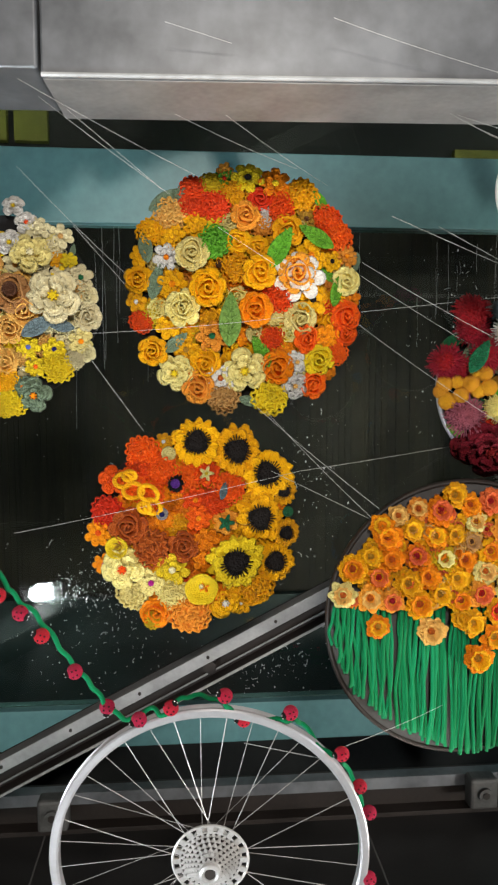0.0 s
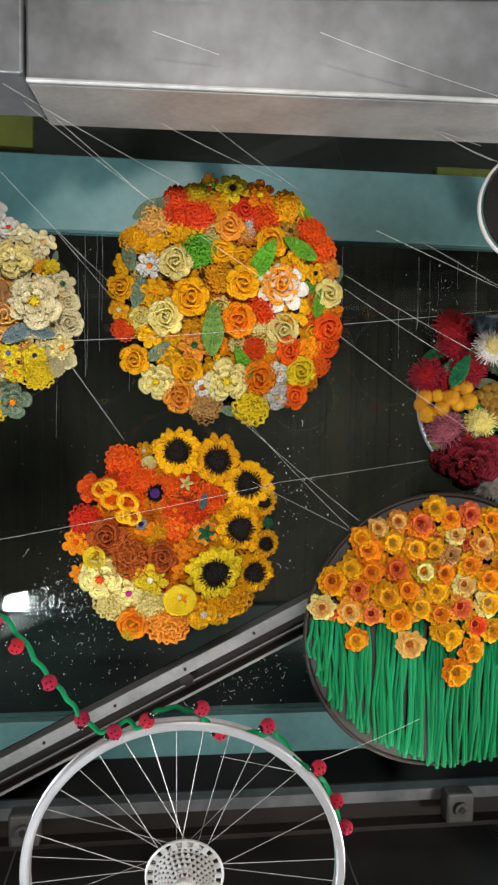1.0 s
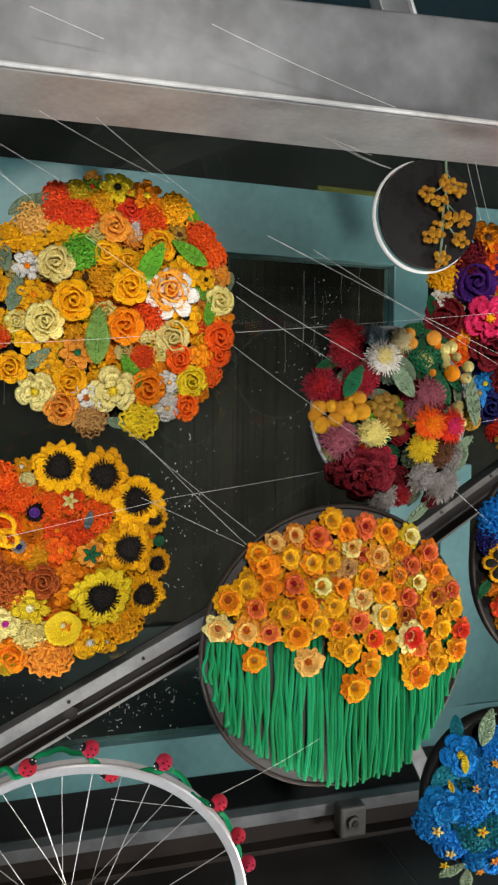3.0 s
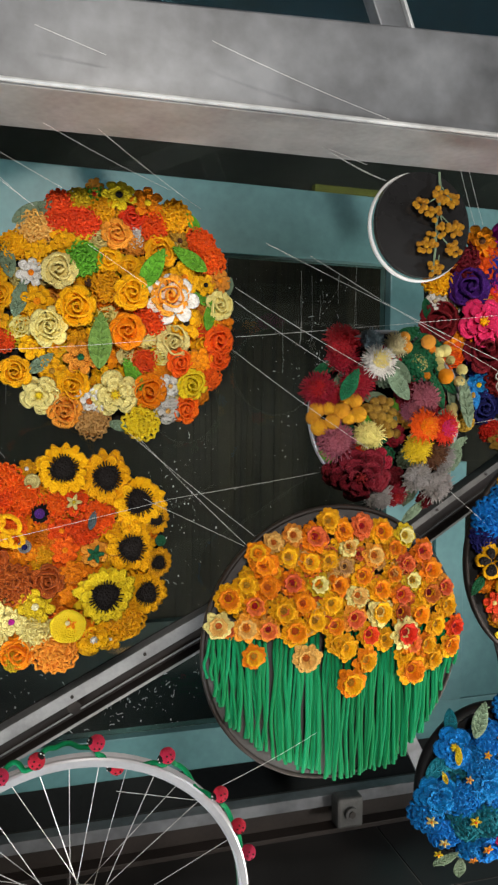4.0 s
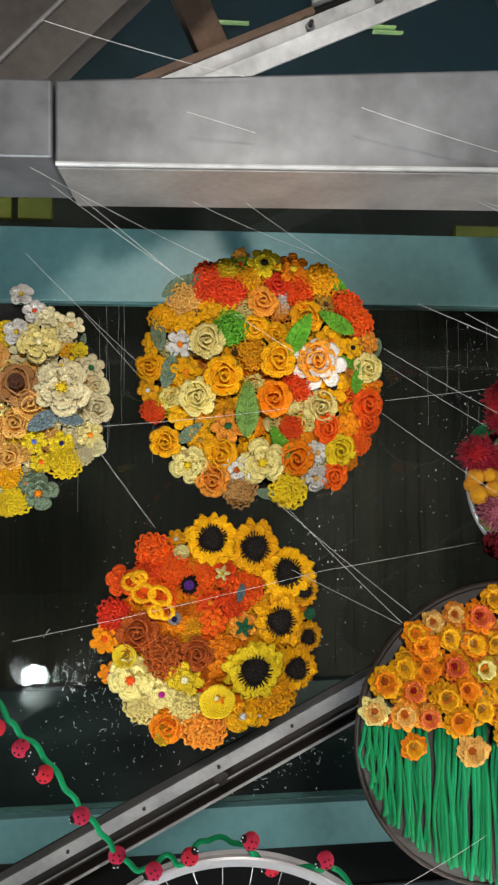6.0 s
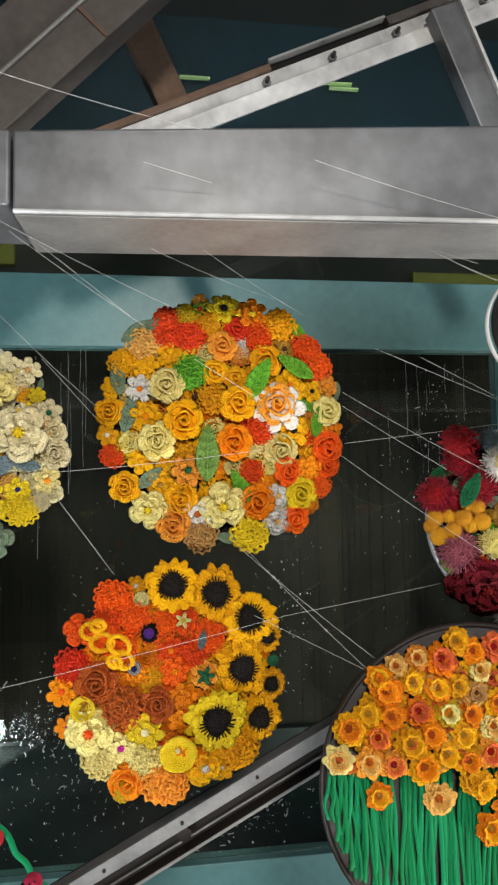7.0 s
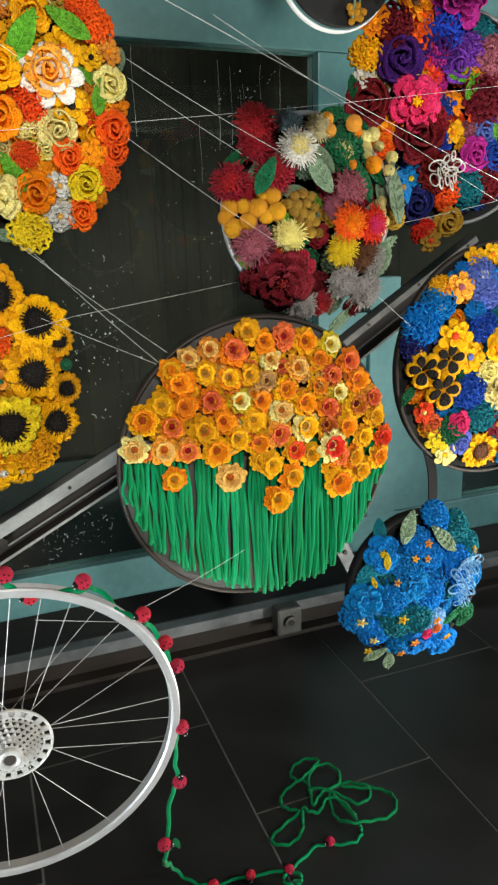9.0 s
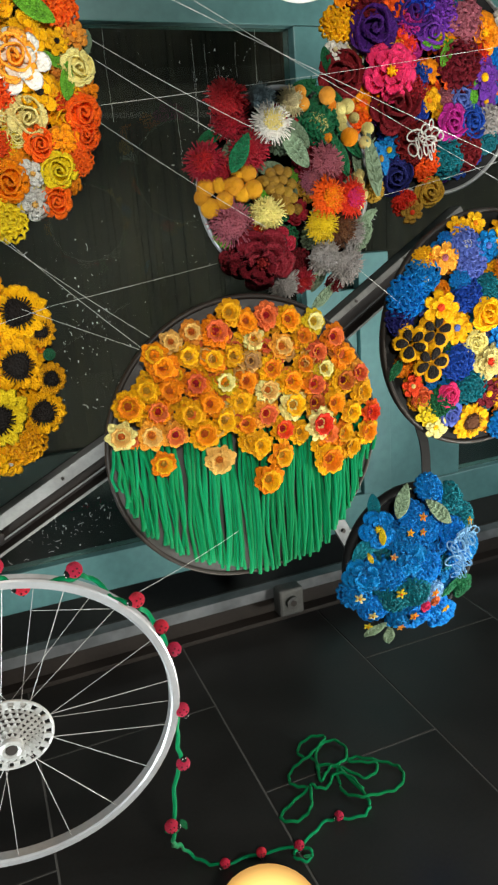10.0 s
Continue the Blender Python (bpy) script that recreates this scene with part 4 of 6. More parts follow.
put(DISC_G, -12.7, 20.9, 6.2, "daffodil", "Y", "O")
put(DISC_G, -7.7, 19.5, 6.3, "daffodil", "Y", "O")
put(DISC_G, -3.4, 19.6, 5.7, "daffodil", "Y", "Y")
put(DISC_G, 0.3, 18.1, 5.6, "daffodil", "TAN", "BRN")
put(DISC_G, -18.2, 19.4, 7.4, "daffodil", "O", "O")
put(DISC_G, 4.6, 15.9, 6.7, "daffodil", "O", "O")
put(DISC_G, 12.2, 15.8, 6.3, "daffodil", "O", "R")
put(DISC_G, 15.8, 17.9, 6.1, "daffodil", "COR", "RUS")
put(DISC_G, 22.0, 16.2, 7.2, "daffodil", "O", "R")
put(DISC_G, 17.1, 14.1, 6.1, "daffodil", "LY", "Y")
put(DISC_G, 25.7, 11.9, 6.6, "daffodil", "COR", "R")
put(DISC_G, -21.9, 15.1, 6.3, "daffodil", "Y", "O")
put(DISC_G, -17.3, 14.4, 6.5, "daffodil", "O", "R")
put(DISC_G, -11.8, 15.1, 6.6, "daffodil", "COR", "R")
put(DISC_G, -5.6, 14.4, 6.4, "daffodil", "LY", "Y")
put(DISC_G, -1.0, 14.1, 6.5, "daffodil", "O", "O")
put(DISC_G, 9.0, 12.5, 7.3, "daffodil", "O", "R")
put(DISC_G, 14.4, 11.0, 6.9, "daffodil", "COR", "COR")
put(DISC_G, 21.9, 10.8, 7.4, "daffodil", "RUS", "R")
put(DISC_G, -26.0, 12.5, 7.5, "daffodil", "O", "R")
put(DISC_G, -20.1, 10.5, 6.7, "daffodil", "COR", "COR")
put(DISC_G, -13.7, 9.1, 7.3, "daffodil", "Y", "Y")
put(DISC_G, -9.3, 10.5, 6.7, "daffodil", "O", "R")
put(DISC_G, -2.9, 10.2, 6.5, "daffodil", "Y", "O")
put(DISC_G, 3.5, 11.5, 6.6, "daffodil", "PCH", "CRM")
put(DISC_G, 9.1, 7.4, 8.0, "daffodil", "Y", "", 0, 0, "LY")
put(DISC_G, 14.3, 7.0, 6.8, "daffodil", "RUS", "RUS")
put(DISC_G, 19.2, 6.2, 7.1, "daffodil", "O", "O")
put(DISC_G, 26.4, 7.5, 7.1, "daffodil", "Y", "O")
put(DISC_G, 2.7, 6.7, 7.1, "daffodil", "COR", "R")
put(DISC_G, -6.5, 6.6, 6.8, "daffodil", "Y", "O")
put(DISC_G, -1.9, 5.1, 6.6, "daffodil", "O", "R")
put(DISC_G, -28.0, 6.7, 6.7, "daffodil", "PCH", "Y")
put(DISC_G, -22.1, 6.0, 6.9, "daffodil", "PCH", "RUS")
put(DISC_G, -17.2, 5.3, 6.3, "daffodil", "COR", "R")
put(DISC_G, -11.1, 4.5, 7.6, "daffodil", "O", "R")
put(DISC_G, 6.3, 2.6, 6.9, "daffodil", "R", "R")
put(DISC_G, 15.0, 2.5, 8.2, "daffodil", "R", "", 0, 1, "LY")
put(DISC_G, 23.4, 3.4, 6.7, "daffodil", "Y", "O")
put(DISC_G, 28.8, 2.4, 6.4, "daffodil", "R", "R")
put(DISC_G, 0.8, -0.1, 7.0, "daffodil", "Y", "O")
put(DISC_G, 10.3, 1.1, 6.5, "daffodil", "Y", "O")
put(DISC_G, 17.2, -0.2, 7.0, "daffodil", "COR", "R")
put(DISC_G, 21.0, -1.0, 7.0, "daffodil", "Y", "Y")
put(DISC_G, 27.3, -1.8, 7.2, "daffodil", "O", "R")
put(DISC_G, 5.7, -3.3, 7.0, "daffodil", "Y", "O")
put(DISC_G, 23.1, -4.5, 6.8, "daffodil", "Y", "O")
put(DISC_G, 17.3, -6.4, 8.8, "daffodil", "O", "O")
put(DISC_G, -20.2, -0.5, 6.1, "daffodil", "Y", "Y")
put(DISC_G, -8.3, -1.7, 7.5, "daffodil", "PCH", "O")
put(DISC_G, 2.3, -8.2, 7.8, "daffodil", "Y", "RUS")
put(DISC_G, -1.5, 1.2, 5.8, "daffodil", "Y", "O")
put(DISC_G, 15.6, -2.7, 6.1, "daffodil", "Y", "O")


DISC_C = Disc(pose(0.786, 1.620, 1.674, 0, 0, 0), 0.200, "dome of felt pompoms, red blooms, berries and sage leaves", BOARD, ALLOY, 0.006, dome=0.045, tilt=30)
backing(DISC_C, ("DG", "DRD", "SG", "OCH", "MAR"), 5.5, 6.5, ("carnation", "leaf", "peony"))
put(DISC_C, -13.7, 16.7, 8.6, "pompom", "DRD", "DRD", 0, 2)
put(DISC_C, -12.6, 12.7, 8.6, "pompom", "DRD", "DRD")
put(DISC_C, -18.2, 5.4, 9.1, "pompom", "DRD", "DRD")
put(DISC_C, -9.9, 7.1, 8.6, "pompom", "DRD", "DRD")
put(DISC_C, -14.9, 3.7, 6.5, "pompom", "DRD", "DRD")
put(DISC_C, -13.1, 6.7, 8.5, "leaf", "DG", "", 60, 4)
put(DISC_C, -16.3, 10.6, 7.2, "leaf", "DG", "", 20)
put(DISC_C, -5.6, 17.1, 6.2, "pompom", "GB", "GB")
put(DISC_C, 0.5, 16.2, 6.5, "pompom", "CRM", "CRM")
put(DISC_C, -5.4, 11.7, 8.6, "pompom", "W", "LY", 0, 2)
put(DISC_C, -1.4, 7.4, 10.1, "leaf", "SG", "", 125, 2)
put(DISC_C, 0.7, 10.3, 7.5, "leaf", "SG", "", 120, 1)
put(DISC_C, 4.2, 19.0, 9.0, "leaf", "DG", "", 30)
put(DISC_C, 10.0, 17.7, 9.1, "leaf", "DG", "", 160)
put(DISC_C, 5.7, 11.8, 9.0, "carnation", "DG")
put(DISC_C, 13.2, 9.0, 10.6, "leaf", "DG", "", 130)
put(DISC_C, 10.5, 5.9, 9.8, "leaf", "DG", "", 110)
put(DISC_C, 8.3, 14.3, 8.4, "carnation", "DG")
put(DISC_C, 2.9, 18.0, 3.0, "berry", "LO")
put(DISC_C, 2.9, 15.7, 3.2, "berry", "LO")
put(DISC_C, 8.1, 16.9, 3.6, "berry", "LO", "", 0, 2)
put(DISC_C, 9.3, 15.4, 3.2, "berry", "O")
put(DISC_C, 12.6, 8.9, 3.9, "berry", "O", "", 0, 1)
put(DISC_C, 11.8, 14.5, 3.2, "berry", "LY")
put(DISC_C, 14.1, 15.3, 3.3, "berry", "LY")
put(DISC_C, 11.9, 12.5, 3.0, "berry", "LY")
put(DISC_C, 11.9, 10.9, 2.8, "berry", "LY")
put(DISC_C, 16.9, 8.0, 2.8, "berry", "LY", "", 0, 2)
put(DISC_C, 19.2, 11.0, 2.9, "berry", "LY")
put(DISC_C, 16.0, 13.2, 2.4, "berry", "LY")
put(DISC_C, 6.0, 12.1, 5.0, "pompom", "LY", "LY")
put(DISC_C, 7.7, 9.2, 2.4, "berry", "O")
put(DISC_C, 18.4, 3.4, 13.6, "leaf", "SG", "", 100, 2)
put(DISC_C, 15.7, 4.6, 9.2, "leaf", "SG", "", 95)
put(DISC_C, 22.6, 4.9, 8.0, "daisy", "AZ", "OCH")
put(DISC_C, -18.7, 0.8, 4.0, "berry", "BER")
put(DISC_C, -13.4, 0.8, 4.3, "berry", "BER")
put(DISC_C, -10.7, 3.0, 3.8, "berry", "BER")
put(DISC_C, -18.1, -3.1, 4.3, "berry", "BER")
put(DISC_C, -15.2, -1.8, 3.9, "berry", "BER")
put(DISC_C, -9.9, -0.1, 4.0, "berry", "BER")
put(DISC_C, -19.6, -1.0, 3.5, "berry", "BER")
put(DISC_C, -12.0, -0.8, 3.7, "berry", "BER")
put(DISC_C, -16.1, 1.2, 3.5, "berry", "BER")
put(DISC_C, -12.6, 2.9, 3.4, "berry", "BER")
put(DISC_C, -6.0, 2.8, 2.3, "berry", "OCH")
put(DISC_C, -4.2, 3.3, 2.4, "berry", "OCH")
put(DISC_C, -2.4, 2.7, 2.3, "berry", "OCH")
put(DISC_C, -7.3, 1.3, 2.4, "berry", "OCH")
put(DISC_C, -5.5, 1.2, 2.5, "berry", "OCH")
put(DISC_C, -3.4, 1.4, 2.4, "berry", "OCH")
put(DISC_C, -1.6, 0.5, 2.3, "berry", "OCH")
put(DISC_C, -6.2, -0.3, 2.4, "berry", "OCH")
put(DISC_C, -4.4, -0.4, 2.5, "berry", "OCH")
put(DISC_C, -2.6, -1.0, 2.4, "berry", "OCH")
put(DISC_C, -5.1, -2.0, 2.5, "berry", "OCH")
put(DISC_C, -3.3, -2.6, 2.5, "berry", "OCH")
put(DISC_C, -1.4, -2.2, 2.3, "berry", "OCH")
put(DISC_C, -2.2, -4.3, 2.4, "berry", "OCH")
put(DISC_C, -3.7, -4.2, 2.3, "berry", "OCH")
put(DISC_C, -0.3, -4.4, 2.2, "berry", "OCH")
put(DISC_C, -0.5, 2.6, 5.4, "leaf", "G", "", 80)
put(DISC_C, -7.6, -1.8, 6.0, "leaf", "G", "", 120)
put(DISC_C, 5.9, 4.2, 8.3, "pompom", "MAU", "MAU", 0, 1)
put(DISC_C, 2.9, 1.1, 6.5, "pompom", "MAU", "MAU")
put(DISC_C, 2.8, 4.6, 8.2, "carnation", "MAR")
put(DISC_C, 9.0, 2.2, 6.2, "carnation", "DRD")
put(DISC_C, 5.2, -2.5, 8.8, "pompom", "RO", "O", 0, 2)
put(DISC_C, 11.1, -2.9, 8.4, "pompom", "R", "PNK", 0, 2)
put(DISC_C, 4.6, -7.7, 8.2, "pompom", "OL", "OL", 0, 1)
put(DISC_C, -14.3, -6.2, 9.8, "pompom", "MAU", "MAU")
put(DISC_C, -7.2, -4.8, 8.0, "pompom", "LY", "LY")
put(DISC_C, -9.6, -8.1, 5.9, "carnation", "R")
put(DISC_C, -8.5, -13.7, 15.0, "peony", "MAR", "MAR", 0, 1)
put(DISC_C, -4.5, -11.2, 8.0, "peony", "DRD", "MAR")
put(DISC_C, -13.4, -13.8, 7.9, "peony", "MAR", "DRD")
put(DISC_C, -15.8, -10.1, 5.9, "leaf", "G", "", 150)
put(DISC_C, 9.9, -8.9, 9.0, "pompom", "BRN", "BRN")
put(DISC_C, 13.5, -10.3, 7.7, "pompom", "GRY", "GRY")
put(DISC_C, 5.6, -14.3, 8.6, "pompom", "GRY", "GRY", 0, 1)
put(DISC_C, 11.7, -16.7, 9.8, "pompom", "GRY", "GRY", 0, 1)
put(DISC_C, 1.4, -19.1, 6.8, "pompom", "DRD", "DRD")
put(DISC_C, 9.7, -20.5, 5.6, "pompom", "MAR", "MAR")
put(DISC_C, -2.8, -19.3, 8.1, "pompom", "GRY", "GRY")
put(DISC_C, 6.1, -18.4, 9.0, "leaf", "SG", "", 70)
put(DISC_C, 7.2, -23.2, 9.0, "leaf", "SG", "", 50)
put(DISC_C, 18.7, -7.3, 8.6, "leaf", "SG", "", 20)
put(DISC_C, 17.3, -10.6, 7.8, "carnation", "SG")
put(DISC_C, 15.6, 1.6, 2.8, "berry", "LY")
put(DISC_C, 15.5, -0.3, 2.8, "berry", "LY")
put(DISC_C, 16.2, -2.3, 3.1, "berry", "LY")
put(DISC_C, 15.1, -4.2, 3.1, "berry", "LY")
put(DISC_C, 21.3, -1.2, 6.5, "carnation", "OCH")

DISC_D = Disc(pose(1.300, 1.790, 1.900, 0, 0, 0), 0.255, "round panel of purple, magenta, maroon and blue crocheted flowers", BOARD, STEEL_LIGHT, 0.006, dome=0.04)
backing(DISC_D, ("MAR", "PUR", "MAG", "BLU", "DRD", "RO", "VIO"), 5.6, 6.2)
put(DISC_D, -28.2, 13.7, 8.8, "carnation", "Y")
put(DISC_D, -20.2, 12.2, 13.7, "rose", "PUR", "", 0, 1)
put(DISC_D, -29.4, 8.2, 6.1, "daisy", "W", "CRM")
put(DISC_D, -25.6, 8.7, 6.2, "daisy", "W", "CRM")
put(DISC_D, -22.9, 6.5, 5.4, "daisy", "W", "OL")
put(DISC_D, -14.8, 8.0, 7.5, "carnation", "Y")
put(DISC_D, -28.0, 2.6, 12.9, "rose", "MAR")
put(DISC_D, -31.9, 6.0, 6.0, "leaf", "DG")
put(DISC_D, -22.6, 6.0, 5.4, "leaf", "DG")
put(DISC_D, -16.9, 2.6, 14.1, "peony", "PNK", "Y", 0, 1)
put(DISC_D, -13.5, 4.1, 8.7, "carnation", "PNK")
put(DISC_D, -11.8, 10.6, 9.2, "daisy", "R", "R")
put(DISC_D, -10.5, 13.4, 7.6, "carnation", "MAG")
put(DISC_D, -4.8, 11.3, 9.4, "rose", "VIO")
put(DISC_D, -1.1, 11.3, 7.6, "daisy", "Y", "OCH")
put(DISC_D, 4.1, 13.5, 10.5, "carnation", "MAU")
put(DISC_D, 10.5, 11.3, 11.5, "peony", "O", "Y")
put(DISC_D, 9.8, 7.6, 6.8, "carnation", "R")
put(DISC_D, 20.9, 14.3, 10.6, "carnation", "W")
put(DISC_D, -1.4, 6.7, 7.4, "leaf", "G", "", 60, 1)
put(DISC_D, 2.8, 4.1, 12.8, "carnation", "MAR")
put(DISC_D, -5.5, 3.0, 6.8, "daisy", "O", "BLU")
put(DISC_D, -8.4, 2.0, 6.4, "carnation", "BLU")
put(DISC_D, 0.2, 0.9, 5.7, "daisy", "RO", "RO")
put(DISC_D, -22.5, -3.5, 9.6, "daisy", "O", "RO")
put(DISC_D, -23.6, -6.1, 7.6, "carnation", "RO")
put(DISC_D, -15.0, -4.1, 14.9, "rose", "MAR")
put(DISC_D, -10.3, -1.1, 8.0, "carnation", "DRD")
put(DISC_D, -5.8, -3.6, 6.8, "daisy", "Y", "O")
put(DISC_D, -8.9, -5.4, 5.6, "carnation", "BLU")
put(DISC_D, -2.9, -6.0, 4.9, "daisy", "Y", "O")
put(DISC_D, -0.3, -3.0, 5.4, "carnation", "MAU")
put(DISC_D, 3.6, -3.3, 7.8, "rose", "PER")
put(DISC_D, 7.6, -2.4, 6.7, "leaf", "G", "", 90)
put(DISC_D, 10.7, 1.5, 11.4, "daisy", "VIO", "Y")
put(DISC_D, 8.2, 2.6, 6.7, "daisy", "W", "VIO")
put(DISC_D, 12.0, -3.9, 7.6, "daisy", "VIO", "Y")
put(DISC_D, 0.8, -8.7, 10.2, "rose", "MAG")
put(DISC_D, 7.3, -8.8, 10.0, "rose", "BLU")
put(DISC_D, 13.6, -8.5, 8.9, "carnation", "GRY")
put(DISC_D, -9.0, -12.8, 11.1, "carnation", "MAR")
put(DISC_D, -8.3, -12.8, 10.7, "loops", "W", "", 0, 2.5)
put(DISC_D, -15.8, -14.2, 7.8, "daisy", "AZ", "OL")
put(DISC_D, -13.9, -20.5, 11.3, "rose", "NAV")
put(DISC_D, -5.5, -17.9, 8.8, "carnation", "RO")
put(DISC_D, 1.7, -17.0, 10.2, "carnation", "TEA")
put(DISC_D, -3.3, -24.7, 9.6, "rose", "OCH")
put(DISC_D, -10.5, -26.9, 7.1, "carnation", "R")
put(DISC_D, -8.4, -29.5, 7.1, "daisy", "OCH", "R")
put(DISC_D, 6.7, -14.9, 10.8, "carnation", "MAR")
put(DISC_D, 13.4, -12.9, 7.6, "carnation", "TEA")
put(DISC_D, 16.4, 6.3, 7.8, "carnation", "AZ")
put(DISC_D, 16.0, -1.8, 6.9, "daisy", "AZ", "O")
put(DISC_D, -15.5, 25.1, 10.4, "daisy", "O", "BRN")
put(DISC_D, -4.6, 26.0, 16.0, "peony", "MAG", "MAG")
put(DISC_D, -0.3, 28.8, 10.4, "carnation", "MAG")
put(DISC_D, -7.9, 20.5, 11.3, "carnation", "BLU")
put(DISC_D, -9.4, 15.5, 12.0, "rose", "PUR")
put(DISC_D, 3.0, 19.2, 9.2, "carnation", "TEA")
put(DISC_D, -21.6, 19.4, 11.7, "carnation", "MAR")
put(DISC_D, -26.6, 20.4, 9.6, "daisy", "O", "O")
put(DISC_D, -12.3, 22.2, 8.0, "carnation", "RO")
put(DISC_D, -0.5, 15.3, 10.3, "carnation", "VIO")
put(DISC_D, 4.8, 14.2, 12.5, "carnation", "MAU")
put(DISC_D, -3.8, 9.4, 8.1, "leaf", "G")
put(DISC_D, 0.7, 10.4, 9.0, "daisy", "Y", "O")
put(DISC_D, -14.7, 16.5, 9.1, "daisy", "RO", "RO")

DISC_E = Disc(pose(1.370, 1.680, 1.286, 0, 0, 0), 0.310, "round panel of blue, yellow and orange crocheted flowers and pansies", BOARD, STEEL_DARK, 0.007, dome=0.03)
backing(DISC_E, ("AZ", "AZ", "PER", "BLU", "TEA", "Y", "Y", "O"), 5.6, 6.2)
put(DISC_E, -9.7, 27.3, 6.3, "daisy", "Y", "O")
put(DISC_E, -4.3, 27.9, 6.6, "daisy", "Y", "O")
put(DISC_E, -8.3, 23.2, 9.3, "carnation", "PER")
put(DISC_E, -8.3, 23.2, 2.4, "button", "W", "", 0, 2)
put(DISC_E, -1.1, 22.1, 9.0, "daisy", "AZ", "PER")
put(DISC_E, -13.0, 24.4, 4.8, "carnation", "AZ")
put(DISC_E, -14.3, 20.2, 9.2, "daisy", "LO", "MAU")
put(DISC_E, -19.5, 20.3, 6.7, "carnation", "Y")
put(DISC_E, -18.8, 20.3, 3.6, "rose", "R", "", 0, 1)
put(DISC_E, 6.0, 24.0, 13.6, "sunflower", "Y")
put(DISC_E, 3.4, 15.9, 7.8, "pompom", "O", "O")
put(DISC_E, -6.4, 18.3, 9.2, "carnation", "PER")
put(DISC_E, -20.5, 16.0, 9.8, "carnation", "AZ")
put(DISC_E, -20.6, 15.7, 1.9, "button", "W", "", 0, 2)
put(DISC_E, -25.1, 11.4, 11.2, "carnation", "AZ")
put(DISC_E, -27.1, 6.0, 8.1, "carnation", "NAV")
put(DISC_E, -27.7, 6.3, 2.3, "daisy", "Y", "Y", 0, 1)
put(DISC_E, -16.7, 8.2, 10.4, "daisy", "Y", "R", 0, 1)
put(DISC_E, -3.1, 5.1, 10.0, "rose", "Y", "", 0, 1)
put(DISC_E, -11.5, 2.5, 9.8, "daisy", "Y", "PER")
put(DISC_E, -7.8, 10.1, 9.4, "carnation", "BLU")
put(DISC_E, -1.5, 11.7, 7.9, "carnation", "TEA")
put(DISC_E, 4.5, 8.0, 9.8, "carnation", "AZ")
put(DISC_E, 8.5, 1.0, 9.5, "sunflower", "Y")
put(DISC_E, 2.6, -1.1, 9.2, "daisy", "AZ", "Y")
put(DISC_E, -5.5, -2.0, 7.9, "rose", "LY")
put(DISC_E, -18.0, 2.6, 10.4, "pansy", "Y", "", 20, 1)
put(DISC_E, -25.0, 0.2, 10.6, "pansy", "Y", "", -15, 1)
put(DISC_E, -20.0, -5.2, 11.4, "pansy", "Y", "", 10, 1.4)
put(DISC_E, -10.8, -6.5, 10.3, "carnation", "BLU")
put(DISC_E, -1.4, -7.6, 10.8, "peony", "LY", "R")
put(DISC_E, 7.6, -8.4, 9.6, "rose", "AZ")
put(DISC_E, -6.3, -13.9, 9.9, "carnation", "TEA")
put(DISC_E, -13.6, -15.1, 7.8, "rose", "PNK", "", 0, 1)
put(DISC_E, -15.1, -16.9, 9.0, "carnation", "DG")
put(DISC_E, -23.5, -11.4, 6.8, "daisy", "R", "LY")
put(DISC_E, -20.5, -15.1, 6.9, "rose", "COR")
put(DISC_E, -0.3, -16.6, 9.9, "daisy", "MAR", "Y")
put(DISC_E, 5.7, -16.8, 10.0, "carnation", "Y")
put(DISC_E, -18.8, -19.5, 8.1, "daisy", "OL", "OL")
put(DISC_E, -16.0, -23.8, 7.6, "daisy", "LY", "Y")
put(DISC_E, -11.7, -20.9, 7.9, "rose", "PER")
put(DISC_E, -4.9, -24.0, 11.8, "sunflower", "Y", "BRN")
put(DISC_E, 6.5, -26.3, 10.2, "carnation", "AZ")
put(DISC_E, 9.8, -21.6, 5.9, "carnation", "PER")
put(DISC_E, -28.2, -6.6, 6.6, "leaf", "DG")
put(DISC_E, 12.0, -23.4, 8.1, "carnation", "O")
put(DISC_E, 1.9, -6.5, 6.0, "daisy", "Y", "O")
put(DISC_E, -14.2, -2.8, 4.9, "carnation", "DG")
put(DISC_E, -9.7, 14.2, 6.5, "carnation", "AZ")
put(DISC_E, 13.1, 15.4, 10.5, "rose", "AZ")
put(DISC_E, 15.8, 5.3, 10.6, "sunflower", "Y")
put(DISC_E, 15.3, -6.4, 10.7, "carnation", "Y")
put(DISC_E, 18.1, -16.7, 10.0, "rose", "AZ")
put(DISC_E, 16.2, -25.3, 9.1, "carnation", "PER")

DISC_F = Disc(pose(1.100, 1.620, 0.710, 0, 0, 0), 0.200, "small dome of bright blue crocheted flowers with pale green leaves", BOARD, BLACK_RUBBER, 0.011, dome=0.05, tilt=30)
backing(DISC_F, ("AZ", "AZ", "AZ", "TEA"), 5.4, 7.0, ("carnation", "peony"))
put(DISC_F, -5.2, 18.1, 9.8, "leaf", "SG", "", 60, 2)
put(DISC_F, 4.1, 14.0, 10.1, "leaf", "SG", "", 130, 2)
put(DISC_F, 4.5, 18.9, 8.9, "carnation", "AZ")
put(DISC_F, 11.1, 14.6, 9.5, "carnation", "TEA")
put(DISC_F, -11.8, 16.3, 8.2, "leaf", "TEA")
put(DISC_F, -12.0, 11.6, 10.5, "peony", "AZ")
put(DISC_F, -2.1, 13.3, 9.2, "carnation", "AZ")
put(DISC_F, 0.8, 9.6, 8.6, "carnation", "AZ")
